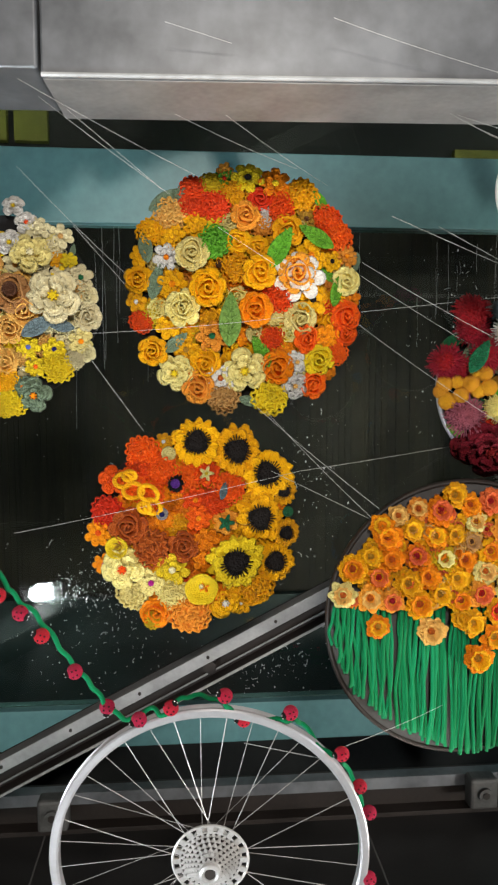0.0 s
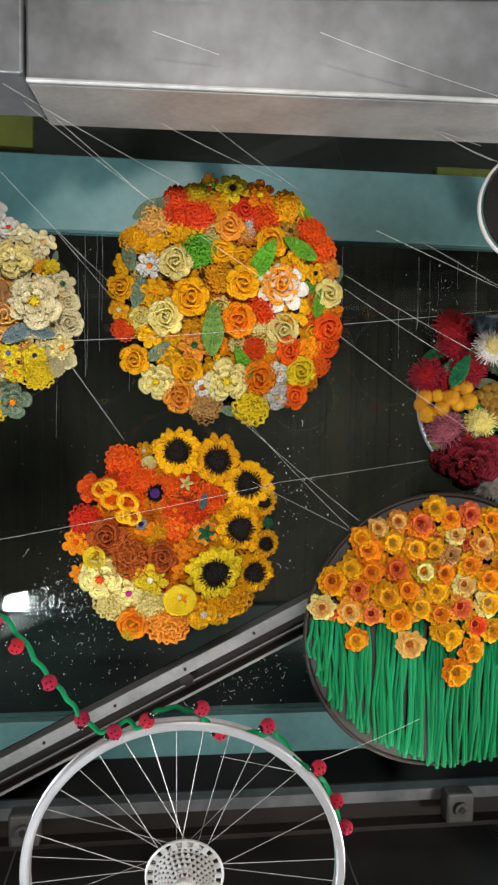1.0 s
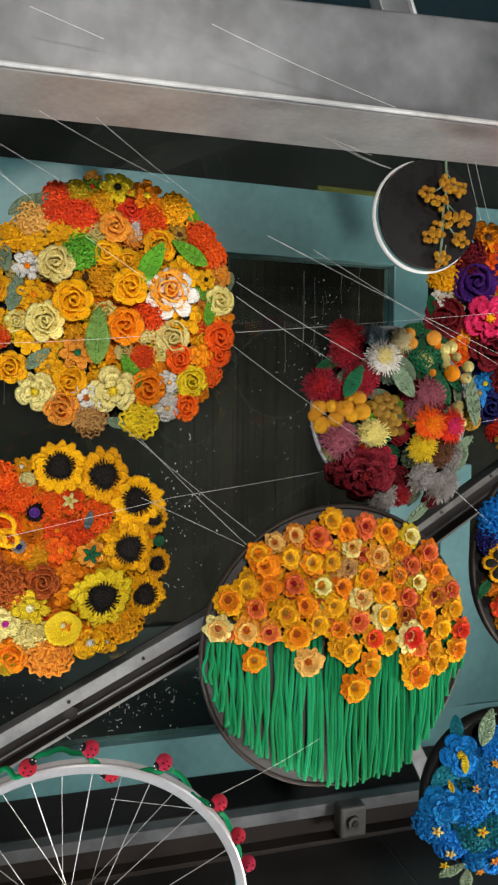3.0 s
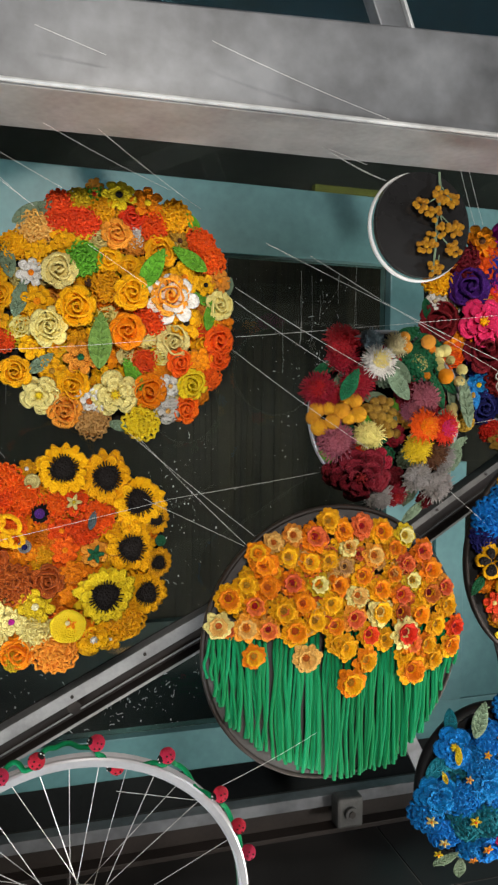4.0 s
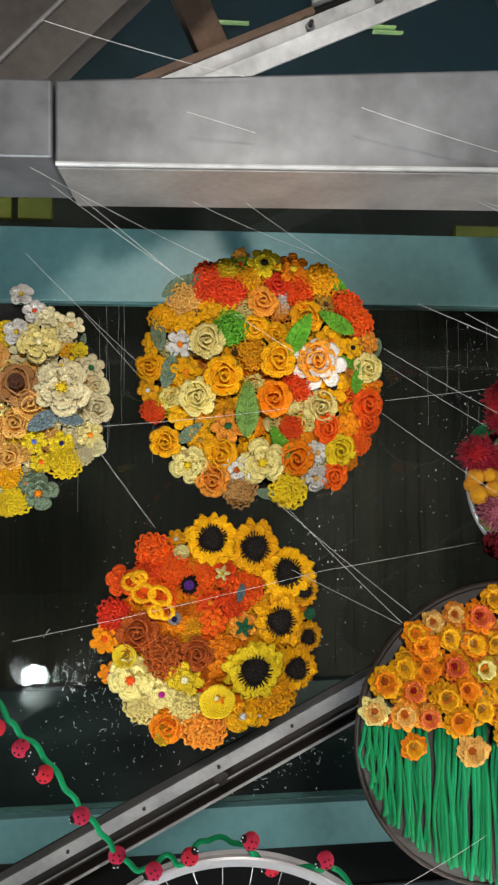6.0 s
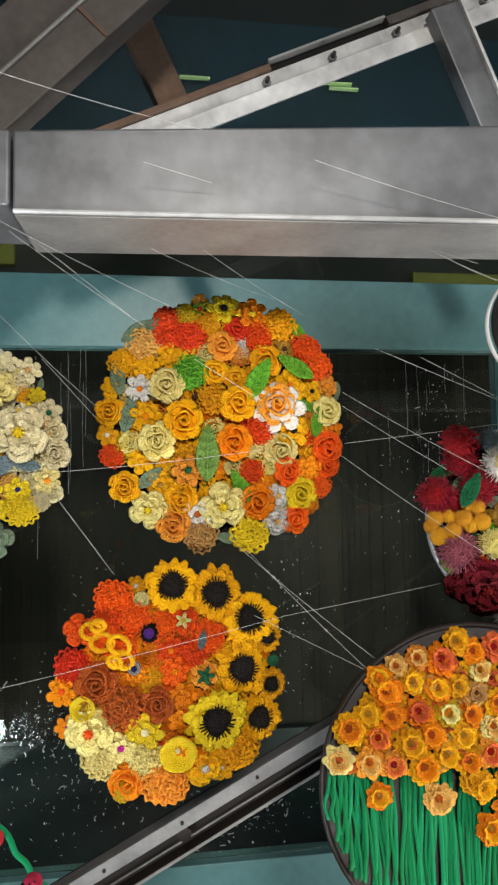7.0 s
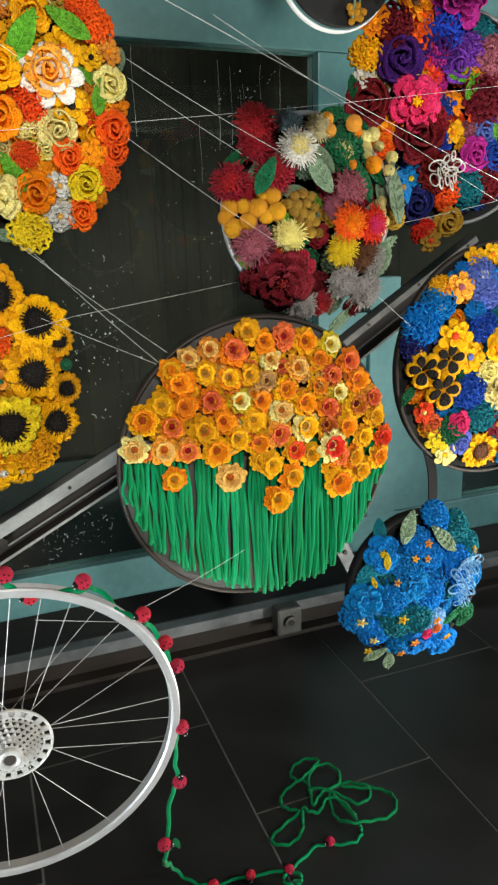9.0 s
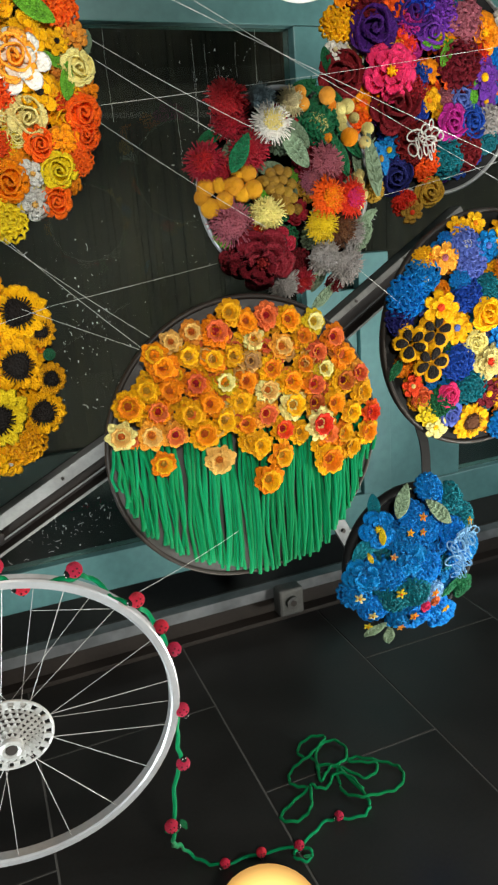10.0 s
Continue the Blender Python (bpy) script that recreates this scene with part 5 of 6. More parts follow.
put(DISC_F, -6.0, 7.9, 8.8, "carnation", "AZ")
put(DISC_F, -15.2, 7.5, 10.5, "leaf", "TEA", "", 40)
put(DISC_F, -4.5, 2.5, 10.5, "peony", "AZ", "AZ")
put(DISC_F, 0.5, -1.2, 10.0, "carnation", "AZ")
put(DISC_F, -16.4, -0.4, 11.8, "peony", "AZ", "AZ")
put(DISC_F, -10.5, -0.7, 9.7, "carnation", "AZ")
put(DISC_F, -18.4, -5.8, 9.6, "carnation", "AZ")
put(DISC_F, -13.7, -10.9, 9.1, "carnation", "AZ")
put(DISC_F, -8.3, -8.3, 9.1, "carnation", "TEA")
put(DISC_F, -2.8, -7.0, 10.0, "carnation", "TEA")
put(DISC_F, -1.2, -16.2, 11.1, "peony", "AZ", "AZ")
put(DISC_F, 4.6, -15.6, 10.4, "carnation", "AZ")
put(DISC_F, 9.1, -19.6, 9.8, "carnation", "AZ")
put(DISC_F, -5.4, -15.8, 8.5, "carnation", "AZ")
put(DISC_F, 12.5, 0.7, 10.2, "carnation", "AZ")
put(DISC_F, 8.4, 3.7, 12.1, "loops", "LBL", "", 0, 3)
put(DISC_F, 12.2, 5.8, 8.9, "loops", "LBL", "", 0, 3)
put(DISC_F, 9.4, -2.2, 7.3, "loops", "LBL", "", 0, 3)
put(DISC_F, 9.3, 6.6, 9.2, "carnation", "AZ")
put(DISC_F, 15.0, 8.7, 8.5, "carnation", "TEA")
put(DISC_F, 17.0, -0.3, 7.9, "carnation", "AZ")
put(DISC_F, 10.1, -9.5, 10.0, "leaf", "DG", "", 20)
put(DISC_F, 14.6, -9.9, 9.3, "leaf", "DG", "", 160)
put(DISC_F, 3.6, -10.0, 7.8, "carnation", "LBL")
put(DISC_F, -5.4, 11.0, 2.4, "star", "Y", "RO", 0, 4)
put(DISC_F, -1.1, 14.2, 2.8, "star", "LO", "RO", 0, 4)
put(DISC_F, -2.0, 10.6, 2.3, "star", "Y", "R", 0, 4)
put(DISC_F, -10.6, 5.5, 2.4, "star", "PCH", "R", 0, 4)
put(DISC_F, -8.9, -5.1, 3.5, "star", "OL", "RO", 0, 4)
put(DISC_F, -19.0, -5.5, 3.4, "star", "LY", "O", 0, 4)
put(DISC_F, -15.3, -11.7, 3.1, "star", "LY", "O", 0, 4)
put(DISC_F, -16.7, -14.6, 2.8, "star", "OL", "O", 0, 4)
put(DISC_F, -4.0, -14.0, 3.2, "star", "LO", "RO", 0, 4)
put(DISC_F, -7.1, -17.3, 2.8, "star", "LO", "O", 0, 4)
put(DISC_F, 6.7, -15.0, 3.2, "star", "Y", "O", 0, 4)
put(DISC_F, 1.4, -7.6, 2.9, "star", "O", "RO", 0, 4)
put(DISC_F, 14.2, 9.3, 2.7, "star", "Y", "O", 0, 4)
put(DISC_F, -1.3, -11.0, 3.7, "rose", "PNK", "", 0, 4)
put(DISC_F, 1.5, -10.0, 3.4, "rose", "COR", "", 0, 4)
put(DISC_F, -13.1, 11.4, 4.5, "leaf", "OL", "", 85, 5)
put(DISC_F, -16.4, 6.0, 3.3, "leaf", "OL", "", 110, 4)
put(DISC_F, -12.9, -17.3, 8.8, "leaf", "SG", "", 55, 1)
put(DISC_F, -8.9, -20.4, 8.2, "leaf", "SG", "", 100, 1)
put(DISC_F, 16.2, -12.9, 7.7, "carnation", "DG")

DISC_L = Disc(pose(-0.400, 1.600, 1.845, 0, 0, 0), 0.205, "round panel of cream, tan and yellow crocheted flowers", BOARD, dome=0.03)
backing(DISC_L, ("CRM", "LY", "CRM", "OL", "PCH"), 4.9, 6.2)
put(DISC_L, 2.9, 21.6, 5.1, "peony", "W")
put(DISC_L, 5.6, 18.1, 5.3, "peony", "W", "RO")
put(DISC_L, 7.9, 16.9, 6.1, "daisy", "CRM", "CRM")
put(DISC_L, 12.6, 15.4, 6.3, "daisy", "CRM", "TAN")
put(DISC_L, 2.3, 13.7, 5.9, "peony", "W")
put(DISC_L, 6.6, 11.4, 9.0, "peony", "LY", "CRM")
put(DISC_L, 10.2, 13.5, 5.8, "leaf", "LY", "", 60)
put(DISC_L, 11.7, 10.5, 4.1, "daisy", "Y", "Y")
put(DISC_L, 14.5, 10.3, 4.1, "daisy", "OL", "OL")
put(DISC_L, 15.2, 12.6, 3.1, "leaf", "SG")
put(DISC_L, 16.8, 6.7, 6.3, "daisy", "CRM", "DG")
put(DISC_L, 11.5, 2.4, 12.0, "peony", "CRM", "OL", 0, 1)
put(DISC_L, 17.8, 2.9, 5.8, "rose", "CRM")
put(DISC_L, 18.0, -1.6, 7.2, "rose", "CRM")
put(DISC_L, 2.8, 3.0, 9.5, "rose", "TAN", "", 0, 1)
put(DISC_L, 3.0, 3.5, 3.2, "button", "BRN", "", 0, 3)
put(DISC_L, 5.1, -0.6, 8.4, "rose", "PCH")
put(DISC_L, 8.2, -3.8, 8.4, "leaf", "GB", "", 30, 1)
put(DISC_L, 12.6, -3.7, 6.2, "leaf", "GB", "", 170, 1)
put(DISC_L, 2.2, -4.6, 7.4, "rose", "PCH")
put(DISC_L, 5.7, -8.2, 5.7, "daisy", "OL", "PER")
put(DISC_L, 11.0, -8.6, 5.7, "daisy", "OL", "NAV")
put(DISC_L, 16.5, -6.9, 6.2, "daisy", "LY", "O")
put(DISC_L, 17.6, -9.4, 4.6, "rose", "CRM")
put(DISC_L, 7.0, -12.4, 5.1, "daisy", "OL", "RO")
put(DISC_L, 11.5, -12.6, 7.3, "carnation", "OL")
put(DISC_L, 15.2, -11.0, 4.6, "carnation", "CRM")
put(DISC_L, 3.6, -10.2, 4.7, "carnation", "PCH")
put(DISC_L, 0.8, -11.4, 6.8, "rose", "PCH")
put(DISC_L, 0.7, -15.5, 5.8, "carnation", "Y")
put(DISC_L, 3.9, -16.7, 5.8, "daisy", "SG", "O")
put(DISC_L, 6.2, -18.3, 8.3, "peony", "SG", "O")
put(DISC_L, 1.8, -19.9, 6.8, "carnation", "OL")
put(DISC_L, 0.2, -21.1, 5.3, "carnation", "OL")

# ---- green cord fringe on the daffodil panel ----
for k in range(126):
    x = -30.3 + 60.6 * k / 125 + rng.uniform(-0.4, 0.4)
    if abs(x + 16.4) < 0.5 or abs(x + 3.4) < 0.45:
        continue
    low = float(np.interp(x, (-30.5, -28.5, -26, -20.9, -14.6, -7, 1.8, 13, 19.4, 25.7, 30.7), (-4, -9, -14.8, -19.8, -24.4, -28, -31, -29, -25.3, -16, -4))) + rng.uniform(-1.0, 1.0)
    top = min(4.0, 0.9 * math.sqrt(max(0.0, 31.0 ** 2 - x * x)))
    lift, sway, phase = rng.random(), rng.uniform(0.2, 0.6), rng.random() * 6
    lean = rng.uniform(-0.7, 0.7) + 0.02 * (1.0 - x)
    line = [((x + lean * s * s + sway * math.sin(5 * s + phase) + 0.12 * math.sin(13 * s + 2 * phase)) / 100, -0.008 - 0.009 * lift - 0.003 * math.sin(4 * s + phase), (top + (low - top) * s) / 100) for s in (i / 13 for i in range(14))]
    part("cord", tube(bmesh.new(), line, rng.uniform(0.0038, 0.0046), 6), shade("GRN"), DISC_G.ob, smooth=True)

# ---- small black panel with a sprig of golden berries ----
WHITE_RIM = surface("white_enamel_rim", (0.72, 0.72, 0.72), 0.35, 0.0, 0.1, 10, 100, 0.05)
DISC_K = Disc(pose(0.652, 1.23, 2.027), 0.1, "small black round panel with a sprig of golden crocheted berries", BOARD_GLOSS, None, 0.0, 0.004, 5.0)
part("rim", ring(bmesh.new(), 0.098, 0.0027, 64, 8, pose(-0.0045, 0.016, -0.003, 90, 0, 0), 2.2), WHITE_RIM, DISC_K.ob, "white enamelled edge", smooth=True)
stem = [(465, 45), (468, 120), (460, 190), (458, 260), (450, 325)]
part("stem", tube(bmesh.new(), smooth_line([((x - 428) * 0.000654, -0.008, (190 - z) * 0.000654) for x, z in stem]), 0.0022, 6), shade("SG"), DISC_K.ob)
for x, z, n in ((2.6, 5.3, 10), (5.2, 4.6, 8), (-1.2, 3.1, 8), (1.4, 2.0, 7), (6.2, -0.6, 9), (3.6, -0.6, 6), (-0.3, -4.0, 9), (5.6, -4.2, 9), (1.6, -2.4, 5), (2.2, -8.0, 9)):
    part("twig", tube(bmesh.new(), smooth_line([(0.028, -0.008, (z + 2.5) / 100), ((x + 2.8) / 200, -0.009, (z + 1.0) / 100), (x / 100, -0.008, z / 100)]), 0.0012, 5), shade("SG"), DISC_K.ob)
    for k in range(n):
        a, r = 2.4 * k + x, 1.45 * math.sqrt((k + 0.4) / n)
        put(DISC_K, x + r * math.cos(a) + rng.uniform(-0.2, 0.2), z + r * math.sin(a) + rng.uniform(-0.2, 0.2), 1.05, "berry", "BER")

# ---- bicycle wheel ----
wheel = empty("bicycle_wheel", pose(0.035, 1.278, 0.79, 4, 0, -3), "bare silver bicycle wheel with spokes and a large cassette, hung up", "bicycle wheel")
bm = bmesh.new()
profile = ((0.285, -0.009), (0.289, -0.0115), (0.299, -0.012), (0.302, -0.0095), (0.296, -0.0075), (0.296, 0.0075), (0.302, 0.0095), (0.299, 0.012), (0.289, 0.0115), (0.285, 0.009))
loops = []
for i in range(96):
    a = 2 * math.pi * i / 96
    loops.append([bm.verts.new((r * math.cos(a), y, r * math.sin(a))) for r, y in profile])
for i in range(96):
    a, b = loops[i], loops[(i + 1) % 96]
    for j in range(len(profile)):
        k = (j + 1) % len(profile)
        bm.faces.new((a[j], a[k], b[k], b[j]))
bmesh.ops.recalc_face_normals(bm, faces=bm.faces)
part("rim", bm, ALLOY, wheel)
for k in range(36):
    front = k % 2 == 0
    if k in (1, 3, 27, 29, 31, 33):
        continue
    a = radians(3.4 + 10 * k)
    h = a + radians(26 if (k // 2) % 2 == 0 else -26)
    part("spoke", tube(bmesh.new(), [(0.034 * math.cos(h), -0.008 if front else 0.034, 0.034 * math.sin(h)), (0.287 * math.cos(a), -0.002 if front else 0.003, 0.287 * math.sin(a))], 0.0007 if front else 0.0005, 6), SPOKE, wheel)
hub = part("hub", cylinder(cylinder(cylinder(bmesh.new(), 0.016, 0.07, pose(0, 0.02, 0, 90, 0, 0)), 0.036, 0.004, pose(0, 0.034, 0, 90, 0, 0)), 0.036, 0.004, pose(0, -0.008, 0, 90, 0, 0)), CASSETTE, wheel)
cassette = part("cassette", ring(bmesh.new(), 0.071, 0.0028, 64, 8, pose(0, -0.038, 0, 90, 0, 0)), CASSETTE, wheel, "grey steel sprocket cassette", pose(0, 0.022, 0) @ Matrix.Diagonal((1, 0.95, 1, 1)))


def sprocket(n, radius, y, hole, thick=0.0024):
    """A toothed ring facing -Y."""
    bm = bmesh.new()
    rows = []
    for i in range(n * 4):
        a = 2 * math.pi * i / (n * 4)
        r = radius - (0.0 if i % 4 in (1, 2) else 0.0058)
        rows.append([bm.verts.new((q * math.cos(a), yy, q * math.sin(a))) for q, yy in ((r, y), (r, y + thick), (hole, y + thick), (hole, y))])
    for i in range(n * 4):
        a, b = rows[i], rows[(i + 1) % (n * 4)]
        for j in range(4):
            bm.faces.new((a[j], b[j], b[(j + 1) % 4], a[(j + 1) % 4]))
    bmesh.ops.recalc_face_normals(bm, faces=bm.faces)
    return bm


for k, (n, r) in enumerate(((32, 0.057), (28, 0.051), (25, 0.045), (22, 0.039), (19, 0.033), (16, 0.027))):
    part("sprocket", sprocket(n, r, -0.040 - 0.0058 * k, r - 0.0085), CASSETTE, cassette)
arm_mesh = mesh_of(boxes((-0.0052, 0.0052, -0.0405, -0.0365, 0.056, 0.0705)), "spider_arm")
for i in range(20):
    part("spider_arm", arm_mesh, CASSETTE, cassette, at=Matrix.Rotation(2 * math.pi * i / 20, 4, "Y"))
part("spider_ring", ring(bmesh.new(), 0.0575, 0.002, 64, 6, pose(0, -0.038, 0, 90, 0, 0)), CASSETTE, cassette)
part("back_plate", cylinder(bmesh.new(), 0.056, 0.002, pose(0, -0.033, 0, 90, 0, 0), 40), STEEL_DARK, cassette)
part("lockring", ring(bmesh.new(), 0.0155, 0.006, 32, 8, pose(0, -0.074, 0, 90, 0, 0)), CASSETTE, cassette)
part("axle", cylinder(bmesh.new(), 0.0098, 0.046, pose(0, -0.055, 0, 90, 0, 0), 16), STEEL_DARK, cassette)

# ---- ladybird garland ----
garland = empty("ladybird_garland", Matrix(), "green crocheted cord with red ladybirds over the wheel", "garland")
over = [(-0.62, 1.29, 1.60), (-0.45, 1.27, 1.47), (-0.337, 1.26, 1.34), (-0.308, 1.255, 1.30), (-0.272, 1.26, 1.262), (-0.236, 1.255, 1.212), (-0.208, 1.26, 1.165), (-0.175, 1.255, 1.13), (-0.15, 1.26, 1.088),
        (-0.11, 1.256, 1.066), (-0.075, 1.27, 1.078), (-0.045, 1.252, 1.072), (-0.02, 1.29, 1.085), (0.02, 1.29, 1.09), (0.06, 1.252, 1.092), (0.075, 1.255, 1.075), (0.1, 1.29, 1.06), (0.14, 1.255, 1.06),
        (0.18, 1.252, 1.058), (0.21, 1.29, 1.035), (0.245, 1.253, 1.0), (0.272, 1.252, 0.988), (0.30, 1.29, 0.94), (0.325, 1.285, 0.88), (0.335, 1.29, 0.8), (0.338, 1.27, 0.72), (0.334, 1.275, 0.66),
        (0.336, 1.28, 0.60), (0.322, 1.29, 0.55), (0.308, 1.285, 0.46), (0.305, 1.30, 0.40), (0.318, 1.37, 0.315), (0.335, 1.46, 0.215), (0.355, 1.55, 0.12), (0.388, 1.61, 0.02), (0.42, 1.575, 0.008), (0.464, 1.547, 0.008), (0.563, 1.536, 0.008), (0.669, 1.507, 0.008),
        (0.685, 1.475, 0.008), (0.658, 1.463, 0.01), (0.64, 1.488, 0.016), (0.696, 1.523, 0.008), (0.763, 1.553, 0.008), (0.804, 1.546, 0.008), (0.864, 1.525, 0.008), (0.90, 1.542, 0.008), (0.911, 1.562, 0.008)]
coil = [(0.911, 1.562, 0.008), (0.91, 1.59, 0.014), (0.89, 1.703, 0.018), (0.866, 1.652, 0.01), (0.865, 1.616, 0.01), (0.896, 1.58, 0.016), (0.948, 1.573, 0.01), (1.0, 1.565, 0.01), (1.044, 1.588, 0.01), (1.059, 1.631, 0.01),
        (1.042, 1.66, 0.01), (1.003, 1.693, 0.014), (0.964, 1.729, 0.01), (0.932, 1.726, 0.012), (0.975, 1.697, 0.012), (1.006, 1.676, 0.012), (0.983, 1.646, 0.012), (0.943, 1.643, 0.012), (0.916, 1.679, 0.016),
        (0.879, 1.718, 0.02), (0.845, 1.70, 0.02), (0.82, 1.69, 0.016), (0.861, 1.795, 0.014), (0.908, 1.827, 0.012), (0.943, 1.818, 0.012), (0.954, 1.775, 0.012), (0.93, 1.732, 0.016), (0.889, 1.719, 0.02), (0.84, 1.74, 0.02),
        (0.829, 1.715, 0.02), (0.843, 1.752, 0.016), (0.84, 1.786, 0.012), (0.817, 1.806, 0.01), (0.815, 1.834, 0.01), (0.845, 1.862, 0.01), (0.89, 1.871, 0.01), (0.917, 1.845, 0.014), (0.87, 1.81, 0.018), (0.83, 1.791, 0.016),
        (0.786, 1.781, 0.01), (0.749, 1.755, 0.01), (0.738, 1.72, 0.01), (0.761, 1.692, 0.012), (0.773, 1.678, 0.014), (0.716, 1.655, 0.01), (0.67, 1.632, 0.01), (0.66, 1.61, 0.01), (0.693, 1.588, 0.01), (0.734, 1.6, 0.01),
        (0.763, 1.632, 0.01), (0.784, 1.681, 0.018), (0.80, 1.665, 0.016), (0.828, 1.658, 0.012), (0.861, 1.684, 0.018), (0.887, 1.679, 0.022), (0.908, 1.648, 0.018), (0.915, 1.603, 0.014)]
def twisted(pts, wide=0.0018, pitch=3.2):
    """The cord's own twist: a small screw round the line."""
    return [p + Vector((wide * math.sin(i * 2 * math.pi / pitch / 2), wide * math.cos(i * 2 * math.pi / pitch / 2), wide * math.sin(i * 2 * math.pi / pitch / 2 + 1))) for i, p in enumerate(pts)]


over = [(x, y, z + 0.007 * max(0.0, min(1.0, (0.25 - x) / 0.2))) if z > 0.95 else (x - 0.009, y, z) if 0.3 < z < 0.82 else (x, y, z) for x, y, z in over]
part("cord", tube(bmesh.new(), twisted(smooth_line(over, 7)), 0.0046, 7), shade("GRN"), garland, smooth=True)
part("cord_coil", tube(bmesh.new(), twisted(smooth_line(coil, 7), 0.0012), 0.005, 7), shade("GRN"), garland, smooth=True)
bug = Shell()
bug.ball(lambda a, b, c: (a, b * 0.9, c), 14, 9)
bug_mesh = bug.mesh("ladybird")
head = Shell()
head.lump(0.85, -0.2, -0.1, 0.45, 0.5, 0.45, 9, 6)
head_mesh = head.mesh("head")
spot_meshes = []
for a, b, c in ((0.2, -0.82, 0.4), (-0.35, -0.8, 0.3), (0.1, -0.85, -0.35), (-0.4, -0.75, -0.3), (0.0, -0.3, 0.93)):
    dot = Shell()
    dot.lump(a, b, c, 0.13, 0.09, 0.13, 6, 4)
    spot_meshes.append(dot.mesh("spot"))
eyes = Shell()
for s in (-1, 1):
    eyes.lump(1.15, -0.45, -0.1 + 0.2 * s, 0.1, 0.1, 0.1, 6, 4)
eyes_mesh = eyes.mesh("eyes")
RED_YARN = yarn("ladybird_red", (0.68, 0.012, 0.06), 0.08)
for x, y, z, spin in ((-0.335, 1.245, 1.305, 200), (-0.298, 1.245, 1.272, 20), (-0.262, 1.245, 1.23, 200), (-0.205, 1.24, 1.165, 160), (-0.152, 1.262, 1.088, 90), (-0.093, 1.238, 1.073, 150), (-0.036, 1.238, 1.092, -60),
                      (0.062, 1.245, 1.108, 200), (0.097, 1.262, 1.055, 180), (0.182, 1.24, 1.078, 160), (0.277, 1.236, 1.0, 170), (0.32, 1.27, 0.915, 120), (0.338, 1.265, 0.865, 120), (0.352, 1.26, 0.72, 60), (0.345, 1.275, 0.585, -90),
                      (0.305, 1.27, 0.452, 0), (0.464, 1.54, 0.018, 160), (0.563, 1.53, 0.018, 90), (0.662, 1.505, 0.02, 90), (0.804, 1.546, 0.018, 180)):
    z += 0.008 * max(0.0, min(1.0, (0.25 - x) / 0.2)) if z > 0.95 else 0.0
    x, z = (x - 0.014, z + 0.016) if 0.3 < z < 0.8 else (x, z)
    ob = part("ladybird", bug_mesh, RED_YARN, garland, at=pose(x, y, z, 0, spin, 0) @ Matrix.Scale(0.0142, 4))
    part("head", head_mesh, shade("BLK"), ob)
    for mesh in spot_meshes:
        part("spot", mesh, shade("BLK"), ob)
    part("eyes", eyes_mesh, WHITE_RIM, ob)

for x, y, z, turn in ((0.292, 1.284, 0.446, 200), (0.318, 1.284, 0.452, 70), (0.668, 1.468, 0.02, 30)):
    part("leaf", LIBRARY["leaf"][0][0], shade("GRN"), garland, at=pose(x, y, z, 90, turn, 0) @ Matrix.Scale(0.016, 4))

# ---- nylon lines ----
def line(a, b, sag=0.0, radius=0.0004):
    pts = [Vector(a).lerp(Vector(b), i / 12) - Vector((0, 0, sag * 4 * (i / 12) * (1 - i / 12))) for i in range(13)]
    ob = part("nylon_line", tube(bmesh.new(), pts, radius, 5), NYLON)
    return tagged(ob, "thin clear nylon line that holds up the flower discs", "line", "nylon lines")


line((-0.339, 1.400, 2.264), (0.019, 1.700, 2.169), 0.004)
line((-0.356, 1.450, 2.292), (-0.040, 1.710, 2.126), 0.004)
line((-0.238, 1.500, 2.233), (-0.060, 1.720, 2.141), 0.000)
line((-0.022, 1.500, 2.231), (0.267, 1.750, 2.203), 0.004)
line((0.082, 1.500, 2.232), (0.349, 1.780, 2.173), 0.004)
line((0.069, 1.620, 2.033), (0.221, 1.660, 1.947), 0.000)
line((0.413, 1.680, 1.970), (0.673, 1.500, 1.777), 0.004)
line((0.418, 1.700, 1.940), (0.702, 1.560, 1.733), 0.004)
line((0.412, 1.700, 1.825), (0.678, 1.500, 1.597), 0.004)
line((0.448, 1.550, 2.047), (1.385, 1.600, 1.698), 0.004)
line((0.571, 1.600, 2.038), (1.408, 1.620, 1.639), 0.004)
line((-0.226, 1.590, 1.792), (0.224, 1.680, 1.839), 0.004)
line((0.409, 1.660, 1.851), (1.465, 1.720, 1.984), 0.004)
line((-0.406, 1.660, 1.337), (0.258, 1.630, 1.478), 0.004)
line((0.258, 1.630, 1.478), (1.087, 1.750, 1.594), 0.004)
line((1.086, 1.750, 1.646), (1.489, 1.720, 1.723), 0.004)
line((0.187, 1.690, 1.615), (0.402, 1.520, 1.386), 0.004)
line((0.164, 1.690, 1.626), (0.419, 1.515, 1.406), 0.004)
line((-0.368, 1.620, 2.155), (-0.146, 1.720, 1.943), 0.004)
line((-0.250, 1.620, 2.031), (-0.147, 1.720, 1.917), 0.000)
line((-0.216, 1.600, 1.739), (-0.106, 1.700, 1.569), 0.000)
line((0.281, 1.280, 0.987), (0.562, 1.490, 0.963), 0.004)
line((-0.035, 1.300, 2.313), (0.084, 1.330, 2.295), 0.000)
line((0.260, 1.280, 2.322), (0.619, 1.310, 2.243), 0.004)
line((0.545, 1.500, 2.255), (0.578, 1.240, 2.102), 0.004)
line((0.599, 1.550, 2.260), (0.567, 1.240, 2.104), 0.004)
line((0.534, 1.500, 2.257), (0.639, 1.450, 2.204), 0.000)
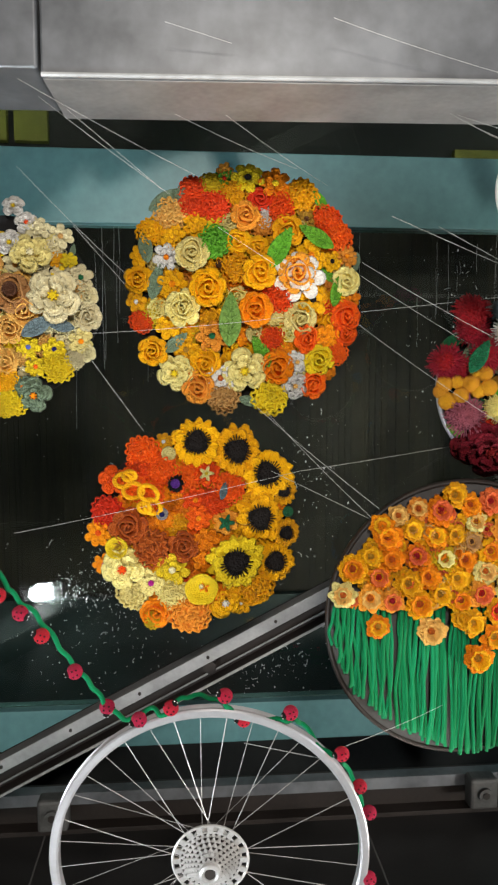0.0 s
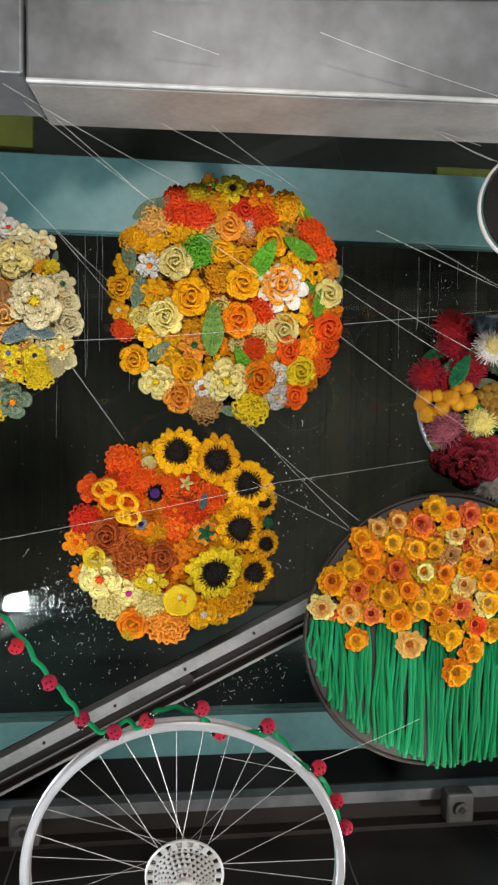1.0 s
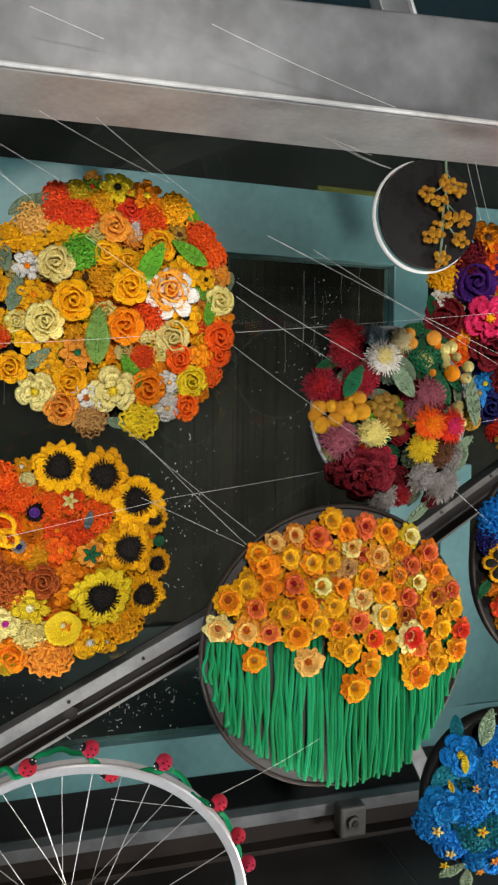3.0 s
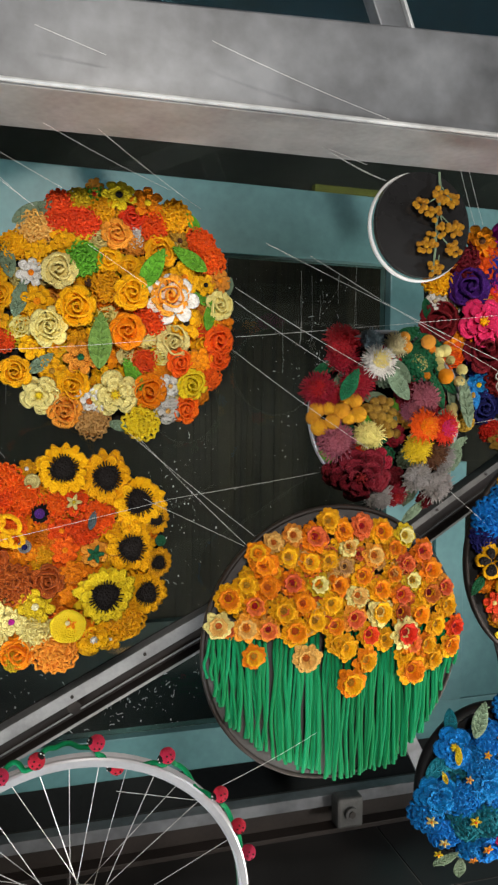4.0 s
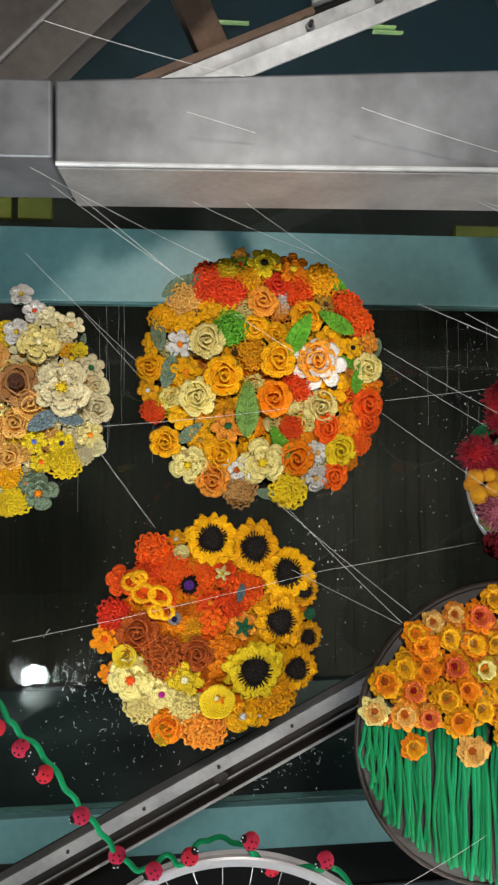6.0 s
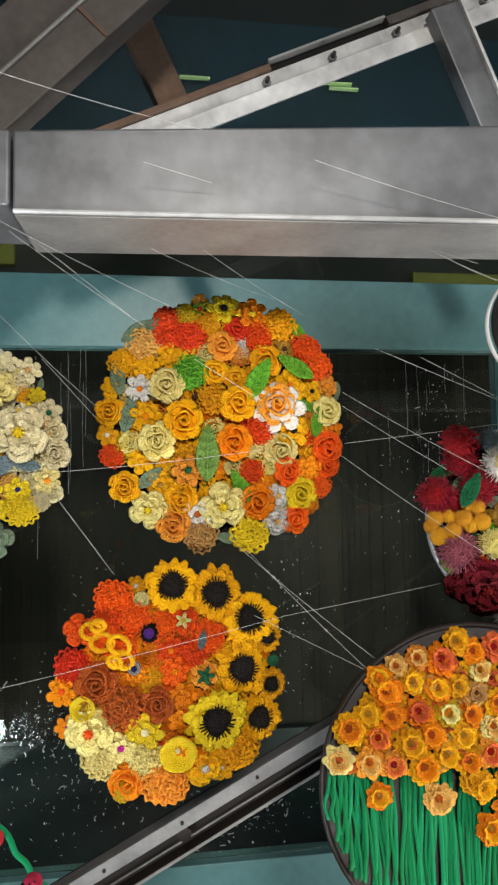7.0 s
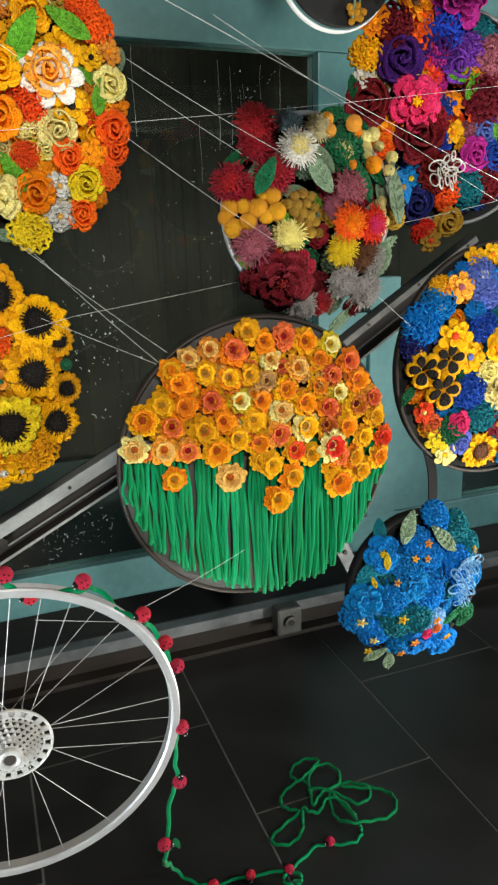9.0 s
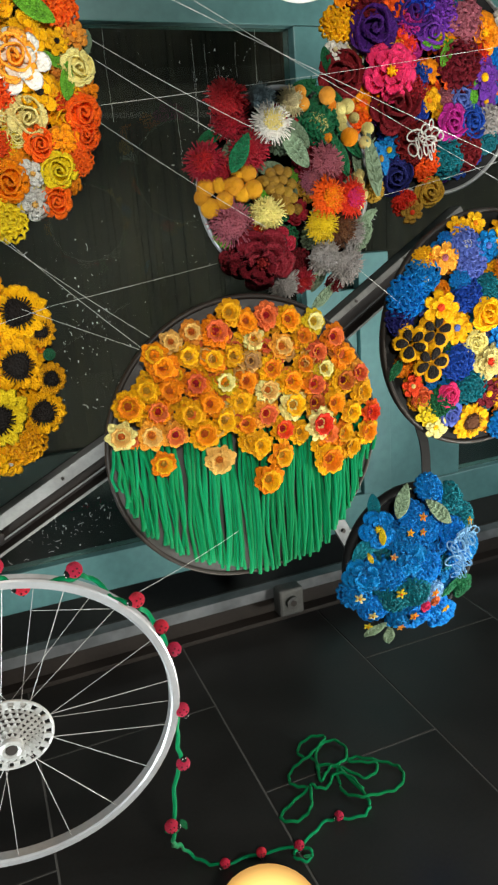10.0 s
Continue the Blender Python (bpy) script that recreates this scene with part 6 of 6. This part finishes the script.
line((0.918, 1.500, 2.239), (1.136, 1.760, 2.193), 0.004)
line((0.896, 1.500, 2.237), (1.117, 1.770, 2.194), 0.004)
line((-0.263, 1.250, 2.426), (0.071, 1.350, 2.402), 0.004)
line((0.103, 1.330, 0.980), (0.257, 1.290, 0.961), 0.000)
line((0.757, 1.580, 1.642), (1.119, 1.660, 1.372), 0.004)
line((0.196, 1.680, 1.474), (0.410, 1.530, 1.377), 0.000)

# ---- floor spotlights ----
def floor_spotlight(x, y, lean, turn, glow_mat, size=1.0, core=None):
    lamp = empty("floor_spotlight", pose(x, y, 0, 0, 0, turn), "small black floor spotlight shining up at the discs", "spotlight", "floor spotlights")
    lamp.scale = (size, size, size)
    part("base", cylinder(bmesh.new(), 0.07, 0.014, pose(0, 0, 0.007), 40), BLACK_RUBBER, lamp)
    m = pose(0, 0, 0.035, lean, 0, 0)
    bm = bmesh.new()
    loops = []
    for r, z in ((0.045, -0.02), (0.066, 0.0), (0.07, 0.03), (0.066, 0.032), (0.062, 0.012), (0.0, 0.008)):
        loops.append([bm.verts.new(m @ Vector((r * math.cos(a), r * math.sin(a), z))) for a in (2 * math.pi * i / 32 for i in range(32))])
    for a, b in zip(loops, loops[1:]):
        for i in range(32):
            bm.faces.new((a[i], a[(i + 1) % 32], b[(i + 1) % 32], b[i]))
    bmesh.ops.remove_doubles(bm, verts=bm.verts, dist=0.0005)
    part("housing", bm, BLACK_RUBBER, lamp)
    part("lens", cylinder(bmesh.new(), 0.0685, 0.004, m @ pose(0, 0, 0.0315), 32), glow_mat, lamp, "glowing lens")
    if core:
        part("bulb", cylinder(bmesh.new(), 0.04, 0.004, m @ pose(0, 0, 0.0345), 32), core, lamp, "bright bulb behind the lens")


WARM_LENS = glow("warm_lens", (1.0, 0.55, 0.16), 0.9)
nodes, links = WARM_LENS.node_tree.nodes, WARM_LENS.node_tree.links
where, reach, fade = nodes.new("ShaderNodeTexCoord"), nodes.new("ShaderNodeVectorMath"), nodes.new("ShaderNodeMapRange")
reach.operation = "DISTANCE"
reach.inputs[1].default_value = (0, -0.01, 0.068)
fade.inputs["From Min"].default_value, fade.inputs["From Max"].default_value = 0.015, 0.07
fade.inputs["To Min"].default_value, fade.inputs["To Max"].default_value = 2.6, 0.12
links.new(where.outputs["Object"], reach.inputs[0])
links.new(reach.outputs["Value"], fade.inputs["Value"])
links.new(fade.outputs["Result"], nodes["Principled BSDF"].inputs["Emission Strength"])
floor_spotlight(0.485, 1.29, 8, 0, WARM_LENS, 1.75)
strap = bmesh.new()
rows = [[strap.verts.new((x + dx, y, z)) for dx, y in ((-0.014, 1.738), (0.014, 1.738), (0.014, 1.743), (-0.014, 1.743))]
        for x, z in ((p.x, p.z) for p in smooth_line([(1.165, 1.74, 1.17), (1.178, 1.74, 1.12), (1.2, 1.74, 1.057), (1.226, 1.74, 0.97), (1.232, 1.74, 0.866), (1.225, 1.74, 0.82)]))]
for a, b in zip(rows, rows[1:]):
    for j in range(4):
        strap.faces.new((a[j], a[(j + 1) % 4], b[(j + 1) % 4], b[j]))
strap.faces.new(rows[0][::-1])
strap.faces.new(rows[-1])
tagged(part("black_strap", strap, BOARD), "black rubber strap hanging between two flower discs", "strap")
WHITE_LENS = glow("white_lens", (0.86, 1.0, 1.0), 75.0)
floor_spotlight(-1.17, 0.33, -55, -20, WHITE_LENS, 1.25)
floor_spotlight(2.1, 0.58, -35, 30, WHITE_LENS)

# ---- water on the glass, its lamp glints painted as white dots and strokes ----
WATER_GLINT = surface("water_on_glass", (0.85, 0.95, 0.97), 0.2, 0.15, 0.2, 40, 100, 0.0, specular=1.0)
wet = Shell()
for k in range(900):
    if k < 260:
        x, z = rng.gauss(-0.36, 0.13), rng.gauss(0.82, 0.2)
    elif k < 400:
        x, z = rng.gauss(0.28, 0.2), rng.gauss(0.5, 0.07)
    elif k < 480:
        x, z = rng.gauss(0.5, 0.07), rng.gauss(1.3, 0.14)
    elif k < 560:
        x, z = rng.gauss(1.12, 0.1), rng.gauss(1.95, 0.2)
    else:
        x, z = rng.uniform(-0.9, 1.4), rng.uniform(0.4, 2.25)
    if not (-2.5 < x < 1.42 and 0.36 < z < 2.3):
        continue
    size, bend = rng.choice((0.0009, 0.0013, 0.0019, 0.003) if k < 560 else (0.0009, 0.0014)), rng.uniform(-1.2, 1.2)
    if rng.random() < (0.35 if k < 400 else 0.8):
        wet.lump(x, 2.917, z, size, 0.002, size * rng.uniform(1, 1.8), 6, 4)
    else:
        a, length = rng.gauss(1.2, 0.7), size * rng.uniform(4, 9)
        wet.cord([(x + length * s * math.cos(a + bend * s), 2.918, z + length * s * math.sin(a + bend * s)) for s in (0, 0.33, 0.66, 1.0)], size * 0.42, 4, False)
for k in range(34):
    x = rng.choice((rng.uniform(-0.55, -0.15), rng.uniform(0.95, 1.25), rng.uniform(-1.0, 1.4)))
    z, length = 2.312 - rng.random() ** 2 * 0.5, rng.uniform(0.05, 0.4)
    wet.cord([(x + 0.002 * math.sin(5 * s + k), 2.919, z - length * s) for s in (0, 0.25, 0.5, 0.75, 1.0)], rng.choice((0.0003, 0.0004)), 4, False)
tagged(part("water_drops", wet.mesh("water_drops"), WATER_GLINT), "fine water drops and runs on the dark window glass, their glints painted white", "water drops", kind="stuff")

# ---- floor tiles ----
tile_mesh = None
for i in range(-7, 8):
    for j in range(-6, 4):
        x, y = 0.66 + 0.604 * i, 1.733 + 0.442 * ((i) % 2) + 0.884 * j
        y0, y1 = max(y, -2.99), min(y + 0.884, 2.89)
        if y1 - y0 < 0.02 or x < -3.99 or x + 0.604 > 5.49:
            continue
        if y1 - y0 > 0.88:
            if tile_mesh is None:
                tile_mesh = mesh_of(boxes((0.003, 0.601, 0.003, 0.881, -0.02, 0.0), bevel=0.0015), "tile")
            part("tile", tile_mesh, TILE, floor, at=pose(x, y, 0))
        else:
            part("tile", boxes((0.003, 0.601, 0.003, y1 - y0 - 0.003, -0.02, 0.0), bevel=0.0015), TILE, floor, at=pose(x, y0, 0))
